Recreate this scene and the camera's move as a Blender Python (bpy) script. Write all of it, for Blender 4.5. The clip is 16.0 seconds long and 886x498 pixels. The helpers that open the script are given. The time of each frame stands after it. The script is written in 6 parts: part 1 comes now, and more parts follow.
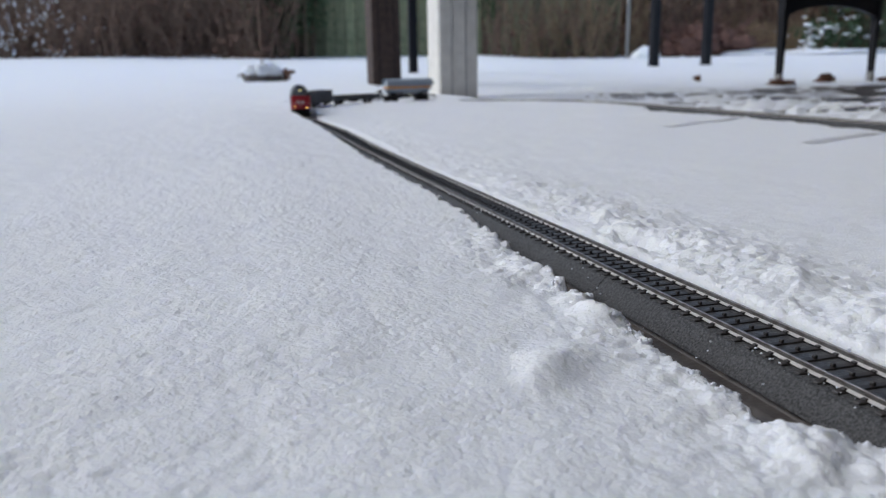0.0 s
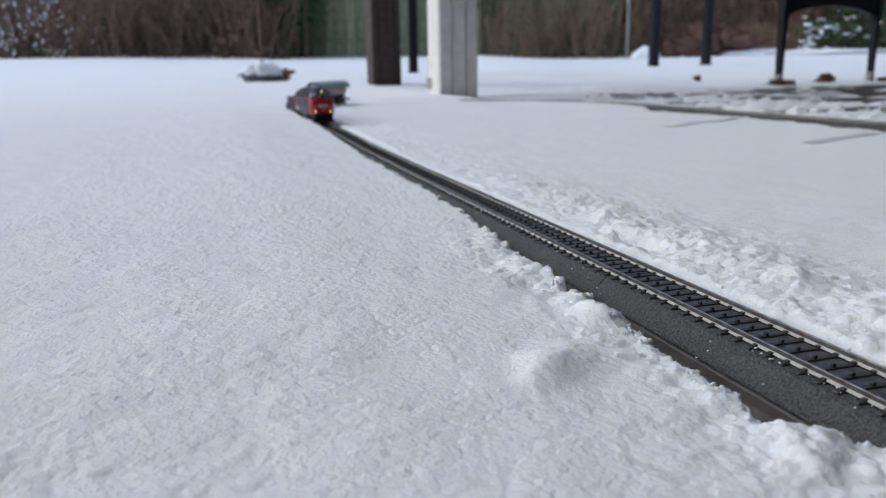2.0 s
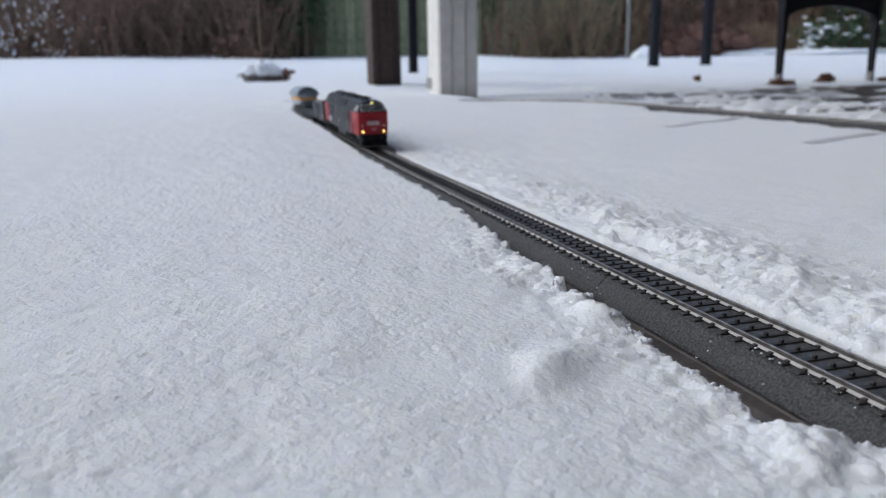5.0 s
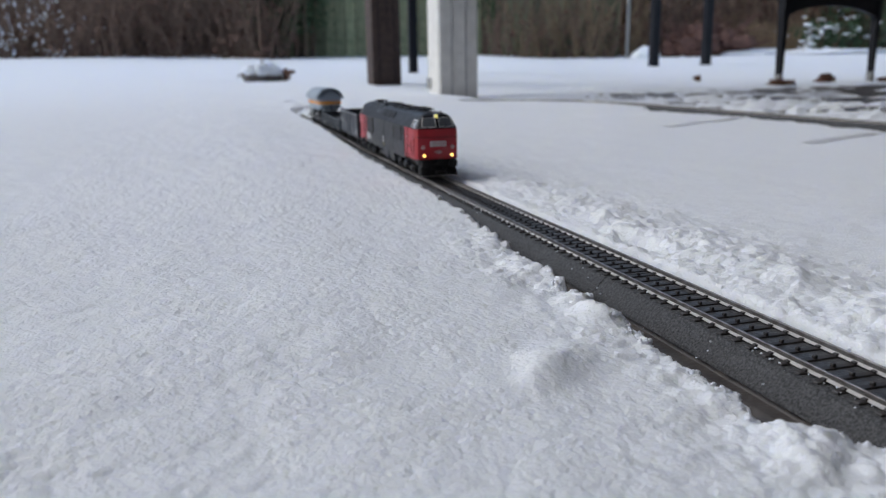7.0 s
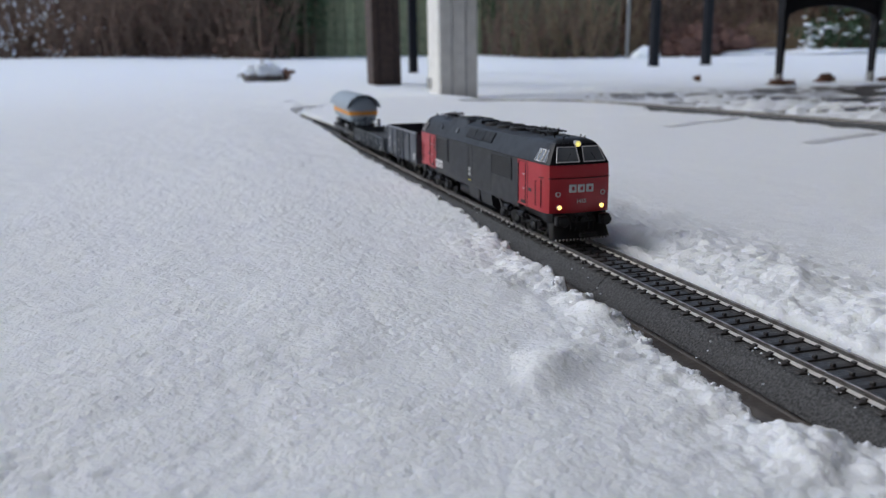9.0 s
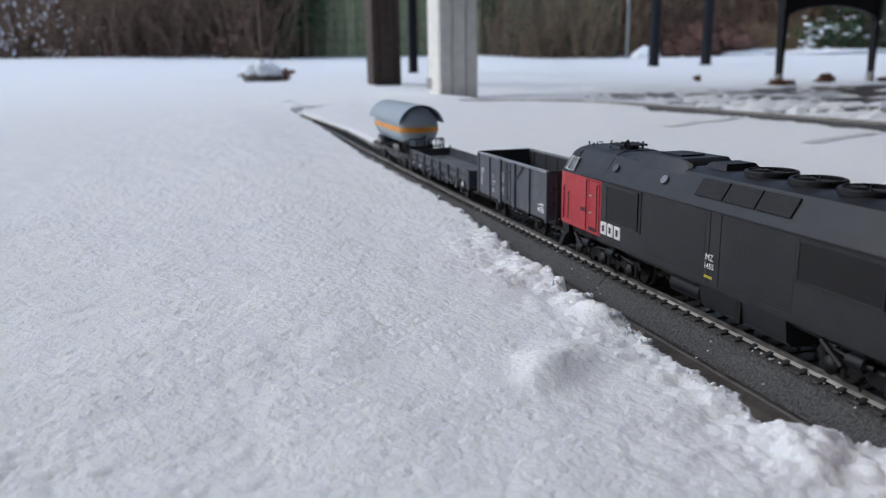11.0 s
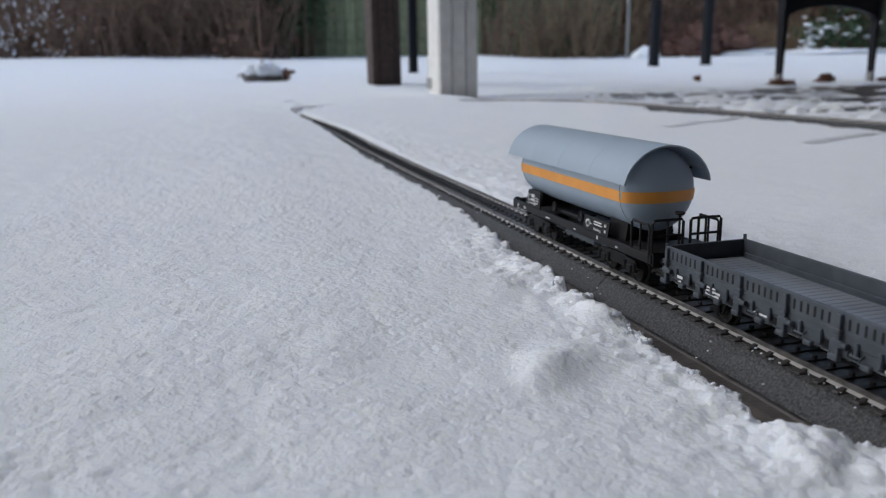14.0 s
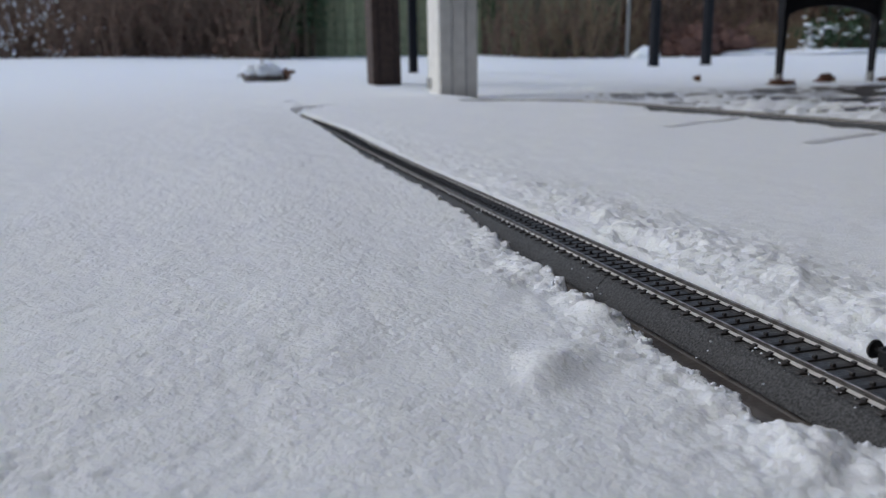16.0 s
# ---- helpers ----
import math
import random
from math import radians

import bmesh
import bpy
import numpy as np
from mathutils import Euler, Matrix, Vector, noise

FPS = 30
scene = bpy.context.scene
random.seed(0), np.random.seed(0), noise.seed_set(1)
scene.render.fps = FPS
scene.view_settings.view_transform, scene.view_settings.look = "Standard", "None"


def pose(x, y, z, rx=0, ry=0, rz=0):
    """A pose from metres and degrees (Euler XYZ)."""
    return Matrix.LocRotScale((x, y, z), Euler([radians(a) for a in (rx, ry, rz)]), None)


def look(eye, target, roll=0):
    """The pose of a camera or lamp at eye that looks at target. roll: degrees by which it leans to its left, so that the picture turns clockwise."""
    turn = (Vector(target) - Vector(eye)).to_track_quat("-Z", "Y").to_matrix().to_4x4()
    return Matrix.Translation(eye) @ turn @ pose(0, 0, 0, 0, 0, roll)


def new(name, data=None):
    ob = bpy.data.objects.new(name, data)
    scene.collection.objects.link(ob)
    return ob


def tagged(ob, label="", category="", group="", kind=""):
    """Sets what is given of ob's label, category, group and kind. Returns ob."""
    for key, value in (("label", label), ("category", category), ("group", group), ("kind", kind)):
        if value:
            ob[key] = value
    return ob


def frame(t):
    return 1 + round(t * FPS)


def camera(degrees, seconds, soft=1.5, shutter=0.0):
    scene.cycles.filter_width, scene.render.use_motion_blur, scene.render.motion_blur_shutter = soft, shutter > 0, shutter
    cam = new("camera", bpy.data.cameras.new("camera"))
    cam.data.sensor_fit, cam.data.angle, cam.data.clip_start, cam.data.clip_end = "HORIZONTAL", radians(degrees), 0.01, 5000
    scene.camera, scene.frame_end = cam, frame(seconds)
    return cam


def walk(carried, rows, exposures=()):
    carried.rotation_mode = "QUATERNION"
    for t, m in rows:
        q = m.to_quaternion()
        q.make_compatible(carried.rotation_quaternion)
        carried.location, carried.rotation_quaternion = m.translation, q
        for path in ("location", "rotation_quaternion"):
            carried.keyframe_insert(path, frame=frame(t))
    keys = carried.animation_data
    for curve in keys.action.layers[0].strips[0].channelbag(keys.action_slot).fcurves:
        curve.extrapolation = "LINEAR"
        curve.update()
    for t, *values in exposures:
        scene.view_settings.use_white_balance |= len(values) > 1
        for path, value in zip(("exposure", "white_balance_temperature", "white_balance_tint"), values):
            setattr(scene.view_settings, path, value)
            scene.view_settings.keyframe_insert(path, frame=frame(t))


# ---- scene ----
# The camera stands on a small tripod in the snow beside the model railway. X runs along the straight track
# (the way the train goes), Y across it, and z = 0 is the top of the rails.
EYE = (1.8891, -0.1687, 0.0843)
AHEAD = radians(16.48)
cam = camera(58.65, 16.0, soft=1.2, shutter=0.0)
cam.data.dof.use_dof = True
cam.data.dof.focus_distance = 0.28
cam.data.dof.aperture_fstop = 19.0
STILL = look(EYE, (EYE[0] - math.cos(AHEAD) * math.cos(radians(13.06)), EYE[1] + math.sin(AHEAD) * math.cos(radians(13.06)), EYE[2] - math.sin(radians(13.06))), -0.89)
walk(cam, [(0.0, STILL), (16.0, STILL)], exposures=[(0.0, 0.46), (4.0, 0.46), (7.0, 0.39), (9.0, 0.38), (11.5, 0.49), (12.5, 0.49), (13.5, 0.38), (14.5, 0.23), (15.0, 0.20), (16.0, 0.16)])

# ---- light: an overcast winter day ----
world = bpy.data.worlds.new("overcast_sky")
scene.world = world
world.use_nodes = True
wn, wl = world.node_tree.nodes, world.node_tree.links
sky = wn.new("ShaderNodeTexSky")
sky.sky_type = "NISHITA"
sky.sun_disc = False
sky.sun_elevation, sky.sun_rotation = radians(38), radians(200)
sky.air_density, sky.dust_density, sky.ozone_density = 1.0, 1.0, 1.0
grey = wn.new("ShaderNodeHueSaturation")
grey.inputs["Saturation"].default_value = 0.90
wl.new(sky.outputs["Color"], grey.inputs["Color"])
wl.new(grey.outputs["Color"], wn["Background"].inputs["Color"])
wn["Background"].inputs["Strength"].default_value = 0.15
lamp = bpy.data.lights.new("sun", "SUN")
lamp.energy, lamp.angle, lamp.color = 0.8, radians(40), (1.0, 0.985, 0.98)
sun = new("sun", lamp)
sun.matrix_world = look((-3, -4, 6), (0, 0, 0))

# ---- tools ----
MM = 0.001


def smooth(a, b, x):
    u = np.clip((np.asarray(x, float) - a) / (b - a), 0, 1)
    return u * u * (3 - 2 * u)


def hash01(i, j, k):
    v = np.sin(i * 127.1 + j * 311.7 + k * 74.7) * 43758.5453
    return v - np.floor(v)


def lumps(x, y, size, k=0):
    """Smooth value noise from 0 to 1 with lumps of that size."""
    u, v = np.asarray(x, float) / size, np.asarray(y, float) / size
    i, j = np.floor(u), np.floor(v)
    a, b = u - i, v - j
    a, b = a * a * (3 - 2 * a), b * b * (3 - 2 * b)
    return (hash01(i, j, k) * (1 - a) + hash01(i + 1, j, k) * a) * (1 - b) + (hash01(i, j + 1, k) * (1 - a) + hash01(i + 1, j + 1, k) * a) * b


def crystals(x, y, size, k=0):
    """Packed round grains of that size: 1 on top of a grain, 0 in the gaps between them."""
    u, v = np.asarray(x, float) / size, np.asarray(y, float) / size
    i, j = np.floor(u), np.floor(v)
    best = np.full(u.shape, 9.0)
    for a in (-1, 0, 1):
        for b in (-1, 0, 1):
            cx, cy = i + a + hash01(i + a, j + b, k), j + b + hash01(i + a, j + b, k + 0.37)
            best = np.minimum(best, (u - cx) ** 2 + (v - cy) ** 2)
    return np.clip(1 - best, 0, 1)


def material(name, color, rough=0.6, metal=0.0, tint=None, grain=0.0, size=0.01, spots=None, spot_size=0.05, spot_share=0.5,
             bump=0.0, bump_size=0.002, coat=0.0, island=0.0, spec=0.5, grains=0.0):
    """A surface with fine grain, larger stains and fine relief, all at real size in metres."""
    m = bpy.data.materials.new(name)
    m.use_nodes = True
    n, l = m.node_tree.nodes, m.node_tree.links
    b = n["Principled BSDF"]
    b.inputs["Roughness"].default_value, b.inputs["Metallic"].default_value = rough, metal
    b.inputs["Coat Weight"].default_value = coat
    b.inputs["Specular IOR Level"].default_value = spec
    co = n.new("ShaderNodeTexCoord")

    def noise_at(scale, detail=4.0):
        t = n.new("ShaderNodeTexNoise")
        t.inputs["Scale"].default_value, t.inputs["Detail"].default_value = scale, detail
        l.new(co.outputs["Object"], t.inputs["Vector"])
        return t

    def mix(fac, a, c):
        x = n.new("ShaderNodeMix")
        x.data_type = "RGBA"
        for s, v in ((x.inputs[0], fac), (x.inputs[6], a), (x.inputs[7], c)):
            if hasattr(v, "is_linked"):
                l.new(v, s)
            elif isinstance(v, tuple):
                s.default_value = (*v[:3], 1)
            else:
                s.default_value = v
        return x.outputs[2]

    def ramp(out, lo, hi):
        r = n.new("ShaderNodeMapRange")
        r.interpolation_type = "SMOOTHSTEP"
        r.inputs["From Min"].default_value, r.inputs["From Max"].default_value = lo, hi
        l.new(out, r.inputs["Value"])
        return r.outputs["Result"]

    out = None
    if tint is None:
        tint = tuple(c * 0.72 for c in color)
    g = noise_at(1 / size)
    out = mix(ramp(g.outputs["Fac"], 0.5 - 0.22, 0.5 + 0.22), color, tuple(c * (1 - grain) + d * grain for c, d in zip(color, tint)))
    if spots is not None:
        s = noise_at(1 / spot_size, 6.0)
        out = mix(ramp(s.outputs["Fac"], 1 - spot_share - 0.06, 1 - spot_share + 0.06), out, spots)
    if island:
        info = n.new("ShaderNodeObjectInfo")
        h = n.new("ShaderNodeHueSaturation")
        v = n.new("ShaderNodeMapRange")
        v.inputs["To Min"].default_value, v.inputs["To Max"].default_value = 1 - island, 1 + island
        l.new(info.outputs["Random"], v.inputs["Value"])
        l.new(v.outputs["Result"], h.inputs["Value"])
        l.new(out, h.inputs["Color"])
        out = h.outputs["Color"]
    l.new(out, b.inputs["Base Color"])
    rr = n.new("ShaderNodeMapRange")
    rr.inputs["To Min"].default_value, rr.inputs["To Max"].default_value = max(rough - 0.1, 0.02), min(rough + 0.1, 1)
    l.new(g.outputs["Fac"], rr.inputs["Value"])
    l.new(rr.outputs["Result"], b.inputs["Roughness"])
    if bump:
        t = noise_at(1 / bump_size, 3.0)
        p = n.new("ShaderNodeBump")
        p.inputs["Strength"].default_value, p.inputs["Distance"].default_value = 0.8, bump
        l.new(t.outputs["Fac"], p.inputs["Height"])
        if grains:
            cells = n.new("ShaderNodeTexVoronoi")
            cells.feature = "SMOOTH_F1"
            cells.inputs["Scale"].default_value, cells.inputs["Smoothness"].default_value = 1 / grains, 0.35
            l.new(co.outputs["Object"], cells.inputs["Vector"])
            c = n.new("ShaderNodeBump")
            c.invert = True
            c.inputs["Strength"].default_value, c.inputs["Distance"].default_value = 0.55, grains * 0.45
            l.new(cells.outputs["Distance"], c.inputs["Height"])
            l.new(c.outputs["Normal"], p.inputs["Normal"])
        l.new(p.outputs["Normal"], b.inputs["Normal"])
    return m


def glow(name, color, strength):
    m = bpy.data.materials.new(name)
    m.use_nodes = True
    b = m.node_tree.nodes["Principled BSDF"]
    b.inputs["Base Color"].default_value = (*color, 1)
    b.inputs["Emission Color"].default_value = (*color, 1)
    b.inputs["Emission Strength"].default_value = strength
    return m


class Shape:
    """Gathers corners and faces, in millimetres unless unit says otherwise."""

    def __init__(self, unit=MM):
        self.v, self.f, self.unit = [], [], unit

    def add(self, verts, faces):
        k = len(self.v)
        self.v += [tuple(p) for p in verts]
        self.f += [tuple(k + i for i in f) for f in faces]
        return self

    def box(self, x0, x1, y0, y1, z0, z1, c=0.0):
        """A box with edges chamfered by c."""
        if c <= 0:
            return self.add([(x, y, z) for x in (x0, x1) for y in (y0, y1) for z in (z0, z1)],
                            [(0, 1, 3, 2), (4, 6, 7, 5), (0, 4, 5, 1), (2, 3, 7, 6), (0, 2, 6, 4), (1, 5, 7, 3)])
        c = min(c, (x1 - x0) / 2.01, (y1 - y0) / 2.01, (z1 - z0) / 2.01)
        ring = [(x0 + c, y0), (x1 - c, y0), (x1, y0 + c), (x1, y1 - c), (x1 - c, y1), (x0 + c, y1), (x0, y1 - c), (x0, y0 + c)]
        ins = [(x0 + c, y0 + c), (x1 - c, y0 + c), (x1 - c, y0 + c), (x1 - c, y1 - c), (x1 - c, y1 - c), (x0 + c, y1 - c), (x0 + c, y1 - c), (x0 + c, y0 + c)]
        vs = [(*p, z0) for p in ins] + [(*p, z0 + c) for p in ring] + [(*p, z1 - c) for p in ring] + [(*p, z1) for p in ins]
        fs = []
        for r in range(3):
            for i in range(8):
                j = (i + 1) % 8
                fs.append((r * 8 + i, r * 8 + j, r * 8 + 8 + j, r * 8 + 8 + i))
        fs += [tuple(range(7, -1, -1)), tuple(range(24, 32))]
        return self.add(vs, fs)

    def loft(self, rings, closed=True, caps=True):
        """Joins rings of equally many corners."""
        n = len(rings[0])
        fs = []
        for r in range(len(rings) - 1):
            for i in range(n if closed else n - 1):
                j = (i + 1) % n
                fs.append((r * n + i, r * n + j, (r + 1) * n + j, (r + 1) * n + i))
        if caps:
            fs += [tuple(range(n - 1, -1, -1)), tuple(range((len(rings) - 1) * n, len(rings) * n))]
        return self.add([p for r in rings for p in r], fs)

    def along_x(self, profile, x0, x1):
        return self.loft([[(x0, y, z) for y, z in profile], [(x1, y, z) for y, z in profile]])

    def along_y(self, profile, y0, y1):
        return self.loft([[(x, y0, z) for x, z in profile], [(x, y1, z) for x, z in profile]])

    def tube(self, path, r, n=6, r1=None):
        """A round bar along a path of points, tapering to r1."""
        path = [Vector(p) for p in path]
        rings = []
        for i, p in enumerate(path):
            d = (path[min(i + 1, len(path) - 1)] - path[max(i - 1, 0)]).normalized()
            a = d.orthogonal().normalized() if abs(d.z) > 0.9 else d.cross(Vector((0, 0, 1))).normalized()
            b = d.cross(a)
            q = r if r1 is None else r + (r1 - r) * i / (len(path) - 1)
            rings.append([p + a * q * math.cos(t) + b * q * math.sin(t) for t in [2 * math.pi * k / n for k in range(n)]])
        return self.loft(rings)

    def turned(self, profile, center, axis="x", n=16):
        """Turns (along, radius) pairs round an axis through center."""
        cx, cy, cz = center
        rings = []
        for s, r in profile:
            ring = []
            for k in range(n):
                a = 2 * math.pi * k / n
                u, w = r * math.cos(a), r * math.sin(a)
                ring.append({"x": (cx + s, cy + u, cz + w), "y": (cx + u, cy + s, cz + w), "z": (cx + u, cy + w, cz + s)}[axis])
            rings.append(ring)
        return self.loft(rings)

    def blob(self, c, r, k, n=7, m=5, rough=0.3):
        """An uneven lump."""
        rings = []
        for i in range(m + 1):
            a = math.pi * (0.04 + 0.92 * i / m)
            ring = []
            for j in range(n):
                b = 2 * math.pi * j / n
                q = 1 + rough * (2 * float(hash01(i + 3.1 * k, j, k)) - 1)
                ring.append((c[0] + r[0] * q * math.sin(a) * math.cos(b), c[1] + r[1] * q * math.sin(a) * math.sin(b), c[2] - r[2] * q * math.cos(a)))
            rings.append(ring)
        return self.loft(rings)

    def mesh(self, name, mats, soft=35):
        me = bpy.data.meshes.new(name)
        u = self.unit
        me.from_pydata([(x * u, y * u, z * u) for x, y, z in self.v], [], self.f)
        bm = bmesh.new()
        bm.from_mesh(me)
        bmesh.ops.recalc_face_normals(bm, faces=bm.faces)
        for e in bm.edges:
            e.smooth = len(e.link_faces) == 2 and e.calc_face_angle(3.0) < radians(soft)
        for f in bm.faces:
            f.smooth = True
        bm.to_mesh(me)
        bm.free()
        me.materials.append(mats)
        return me


def part(name, shape, mat, parent, label="", at=None, soft=35):
    """Links one mesh under its thing or part. shape: a Shape, or a mesh that is shared."""
    me = shape if isinstance(shape, bpy.types.Mesh) else shape.mesh(name, mat, soft)
    ob = new(name, me)
    ob.parent = parent
    if at is not None:
        ob.matrix_basis = at
    return tagged(ob, label) if label else ob


def thing(name, label, category, group="", at=None, kind=""):
    ob = new(name)
    ob.empty_display_size = 0.05
    if at is not None:
        ob.matrix_basis = at
    return tagged(ob, label, category, group, kind)


def plain(name, shape, mat, label, category="", kind="", at=None, group="", soft=35):
    """A top-level thing of one mesh."""
    ob = new(name, shape.mesh(name, mat, soft))
    if at is not None:
        ob.matrix_basis = at
    return tagged(ob, label, category, group, kind)


def letters(name, text, size, mat, parent, at, label="", bold=0.0):
    """Writing, turned into a mesh: size is the height of its capitals in metres."""
    cu = bpy.data.curves.new(name, "FONT")
    cu.body, cu.size, cu.extrude, cu.offset = text, size / 0.7, 0.00008, bold
    cu.align_x = "CENTER"
    cu.resolution_u = 2
    ob = bpy.data.objects.new(name, cu)
    me = bpy.data.meshes.new_from_object(ob)
    bpy.data.objects.remove(ob)
    me.materials.append(mat)
    t = new(name, me)
    t.parent = parent
    t.matrix_basis = at
    return tagged(t, label) if label else t


def garden(side, deep):
    """A place in the garden: metres to the right of the line ahead, and along it."""
    return (EYE[0] - math.cos(AHEAD) * deep + math.sin(AHEAD) * side, EYE[1] + math.sin(AHEAD) * deep + math.cos(AHEAD) * side)

# ---- materials ----
M_snow = material("snow", (0.872, 0.908, 0.966), 0.7, tint=(0.825, 0.862, 0.93), grain=0.5, size=0.004, bump=0.00035, bump_size=0.0008, spec=0.4, grains=0.0013)
snow_surface = M_snow.node_tree.nodes["Principled BSDF"]
snow_surface.inputs["Subsurface Weight"].default_value = 0.9
snow_surface.inputs["Subsurface Radius"].default_value = (1.0, 1.0, 1.1)
snow_surface.inputs["Subsurface Scale"].default_value = 0.0045
M_crumb = material("loose_snow_crumb", (0.872, 0.908, 0.966), 0.7, tint=(0.825, 0.862, 0.93), grain=0.5, size=0.004, spec=0.4)
M_slab = material("wet_stone", (0.125, 0.112, 0.10), 0.45, tint=(0.07, 0.06, 0.055), grain=0.9, size=0.02, spots=(0.15, 0.13, 0.11), spot_size=0.03, spot_share=0.38, bump=0.0006, bump_size=0.002)
M_bed = material("ballast_plastic", (0.088, 0.088, 0.087), 0.6, tint=(0.022, 0.022, 0.022), grain=1.0, size=0.0008, bump=0.0005, bump_size=0.0009, spec=0.35, grains=0.0014)
M_trough = material("wet_ballast_plastic", (0.085, 0.085, 0.088), 0.4, tint=(0.035, 0.035, 0.035), grain=1.0, size=0.0016, bump=0.0003, bump_size=0.0012)
M_sleeper = material("sleeper_plastic", (0.028, 0.024, 0.022), 0.45, tint=(0.05, 0.045, 0.04), grain=0.6, size=0.003)
M_rail = material("rail_steel", (0.30, 0.29, 0.28), 0.38, metal=0.85, tint=(0.16, 0.14, 0.13), grain=0.9, size=0.004)
# Pale and barely metallic: the foot's reflection is put into its colour.
M_foot = material("rail_foot_pale_sheen", (0.68, 0.66, 0.63), 0.35, metal=0.25, tint=(0.55, 0.53, 0.5), grain=0.7, size=0.006)
M_white = material("white_painted_wood", (0.77, 0.75, 0.69), 0.55, tint=(0.62, 0.60, 0.55), grain=0.6, size=0.03, spots=(0.56, 0.53, 0.47), spot_size=0.05, spot_share=0.32, bump=0.0006, bump_size=0.01)
M_brownpost = material("dark_brown_timber", (0.068, 0.042, 0.033), 0.7, tint=(0.036, 0.024, 0.020), grain=0.9, size=0.02, spots=(0.09, 0.06, 0.05), spot_size=0.08, spot_share=0.35, bump=0.001, bump_size=0.006)
M_black = material("black_painted_steel", (0.008, 0.009, 0.013), 0.55, tint=(0.013, 0.013, 0.017), grain=0.8, size=0.02, bump=0.0003, bump_size=0.004, spec=0.2)
M_fence = material("mossy_fence_board", (0.245, 0.25, 0.145), 0.8, tint=(0.13, 0.15, 0.08), grain=0.9, size=0.08, spots=(0.21, 0.205, 0.16), spot_size=0.2, spot_share=0.35, bump=0.004, bump_size=0.02, island=0.35)
M_twig = material("bare_twig", (0.27, 0.18, 0.125), 0.85, tint=(0.13, 0.085, 0.064), grain=0.9, size=0.06, island=0.3)
M_tan = material("tan_twig", (0.32, 0.23, 0.135), 0.85, tint=(0.18, 0.12, 0.07), grain=0.9, size=0.05, island=0.25)
M_rust = material("rusty_leaf_litter", (0.18, 0.098, 0.066), 0.85, tint=(0.10, 0.056, 0.042), grain=0.9, size=0.05)
M_redtwig = material("reddish_brushwood", (0.175, 0.085, 0.062), 0.85, tint=(0.09, 0.048, 0.038), grain=0.9, size=0.05)
M_green = material("dark_evergreen_leaf", (0.07, 0.13, 0.055), 0.55, tint=(0.035, 0.065, 0.03), grain=0.9, size=0.03)
M_leaf = material("dead_leaf", (0.17, 0.075, 0.04), 0.7, tint=(0.08, 0.035, 0.02), grain=0.9, size=0.008, bump=0.001, bump_size=0.004)
M_bank = material("dark_undergrowth", (0.155, 0.11, 0.08), 0.95, tint=(0.075, 0.056, 0.042), grain=1.0, size=0.15, spots=(0.15, 0.095, 0.065), spot_size=0.3, spot_share=0.45)
# Kept dark so that the unseen walls bounce little light.
M_wall = material("unseen_wall_dark", (0.13, 0.10, 0.09), 0.8, tint=(0.10, 0.08, 0.07), grain=0.7, size=0.2, bump=0.002, bump_size=0.02)
M_pole = material("galvanised_pole", (0.35, 0.35, 0.34), 0.5, metal=0.3, tint=(0.24, 0.24, 0.23), grain=0.7, size=0.03)
M_pot = material("glazed_pot", (0.10, 0.085, 0.075), 0.45, tint=(0.05, 0.045, 0.04), grain=0.8, size=0.03)

# ---- the plan of the railway ----
CURVE = 0.360                 # radius of the far loop
BEND = 0.3790                 # where the straight ends and the loop begins
PIECE = 0.1883                # length of a straight track section
TERRACE = -0.0103             # top of the paving
JOINTS = [BEND, 0.4732] + [0.4732 + PIECE * k for k in range(1, 13)]


def rise(x):
    """The sections of the straight follow the unevenness of the paving."""
    return 0.0042 * math.exp(-((x - 0.80) / 0.19) ** 2) - 0.001 * math.exp(-((x - 0.40) / 0.1) ** 2)


def loop_rise(a):
    return 0.003 * float(smooth(0.0, 1.0, a)) * float(1 - smooth(2.2, 3.1, a)) + rise(BEND) * float(1 - smooth(0, 0.6, a))


def on_track(s):
    """The point of the track's middle at s: s is x on the straight and goes on backwards round the loop."""
    if s >= JOINTS[0]:
        for a, b in zip(JOINTS, JOINTS[1:]):
            if s <= b or b == JOINTS[-1]:
                u = (s - a) / (b - a)
                return Vector((s, 0, rise(a) * (1 - u) + rise(b) * u))
    a = (BEND - s) / CURVE
    if a <= math.pi:
        return Vector((BEND - CURVE * math.sin(a), CURVE * (1 - math.cos(a)), loop_rise(a)))
    return Vector((BEND + (a - math.pi) * CURVE, 2 * CURVE, 0))


def from_track(x, y):
    """Distance from the middle of the track, positive outside the loop."""
    d = np.where(y < CURVE, -y, y - 2 * CURVE)
    ring = np.hypot(x - BEND, y - CURVE) - CURVE
    return np.where(x < BEND, ring, d)


def lie_of_land(x, y):
    """Paving, flat near the house, then the lawn that rises gently to the fence."""
    deep = (EYE[0] - x) * math.cos(AHEAD) + (y - EYE[1]) * math.sin(AHEAD)
    side = (x - EYE[0]) * math.sin(AHEAD) + (y - EYE[1]) * math.cos(AHEAD)
    start = 2.6 + 1.1 * smooth(0.5, 1.4, side)
    up = 0.2 * np.clip((deep - start) / 7, 0, 1.35) ** 1.3
    up += 0.045 * smooth(1.0, 5.0, -side) * smooth(4, 9, deep) * (0.8 + 0.5 * lumps(x, y, 1.3, 3))
    up += 0.03 * smooth(2.0, 4.5, side) * smooth(6, 9, deep)
    return up, deep, side


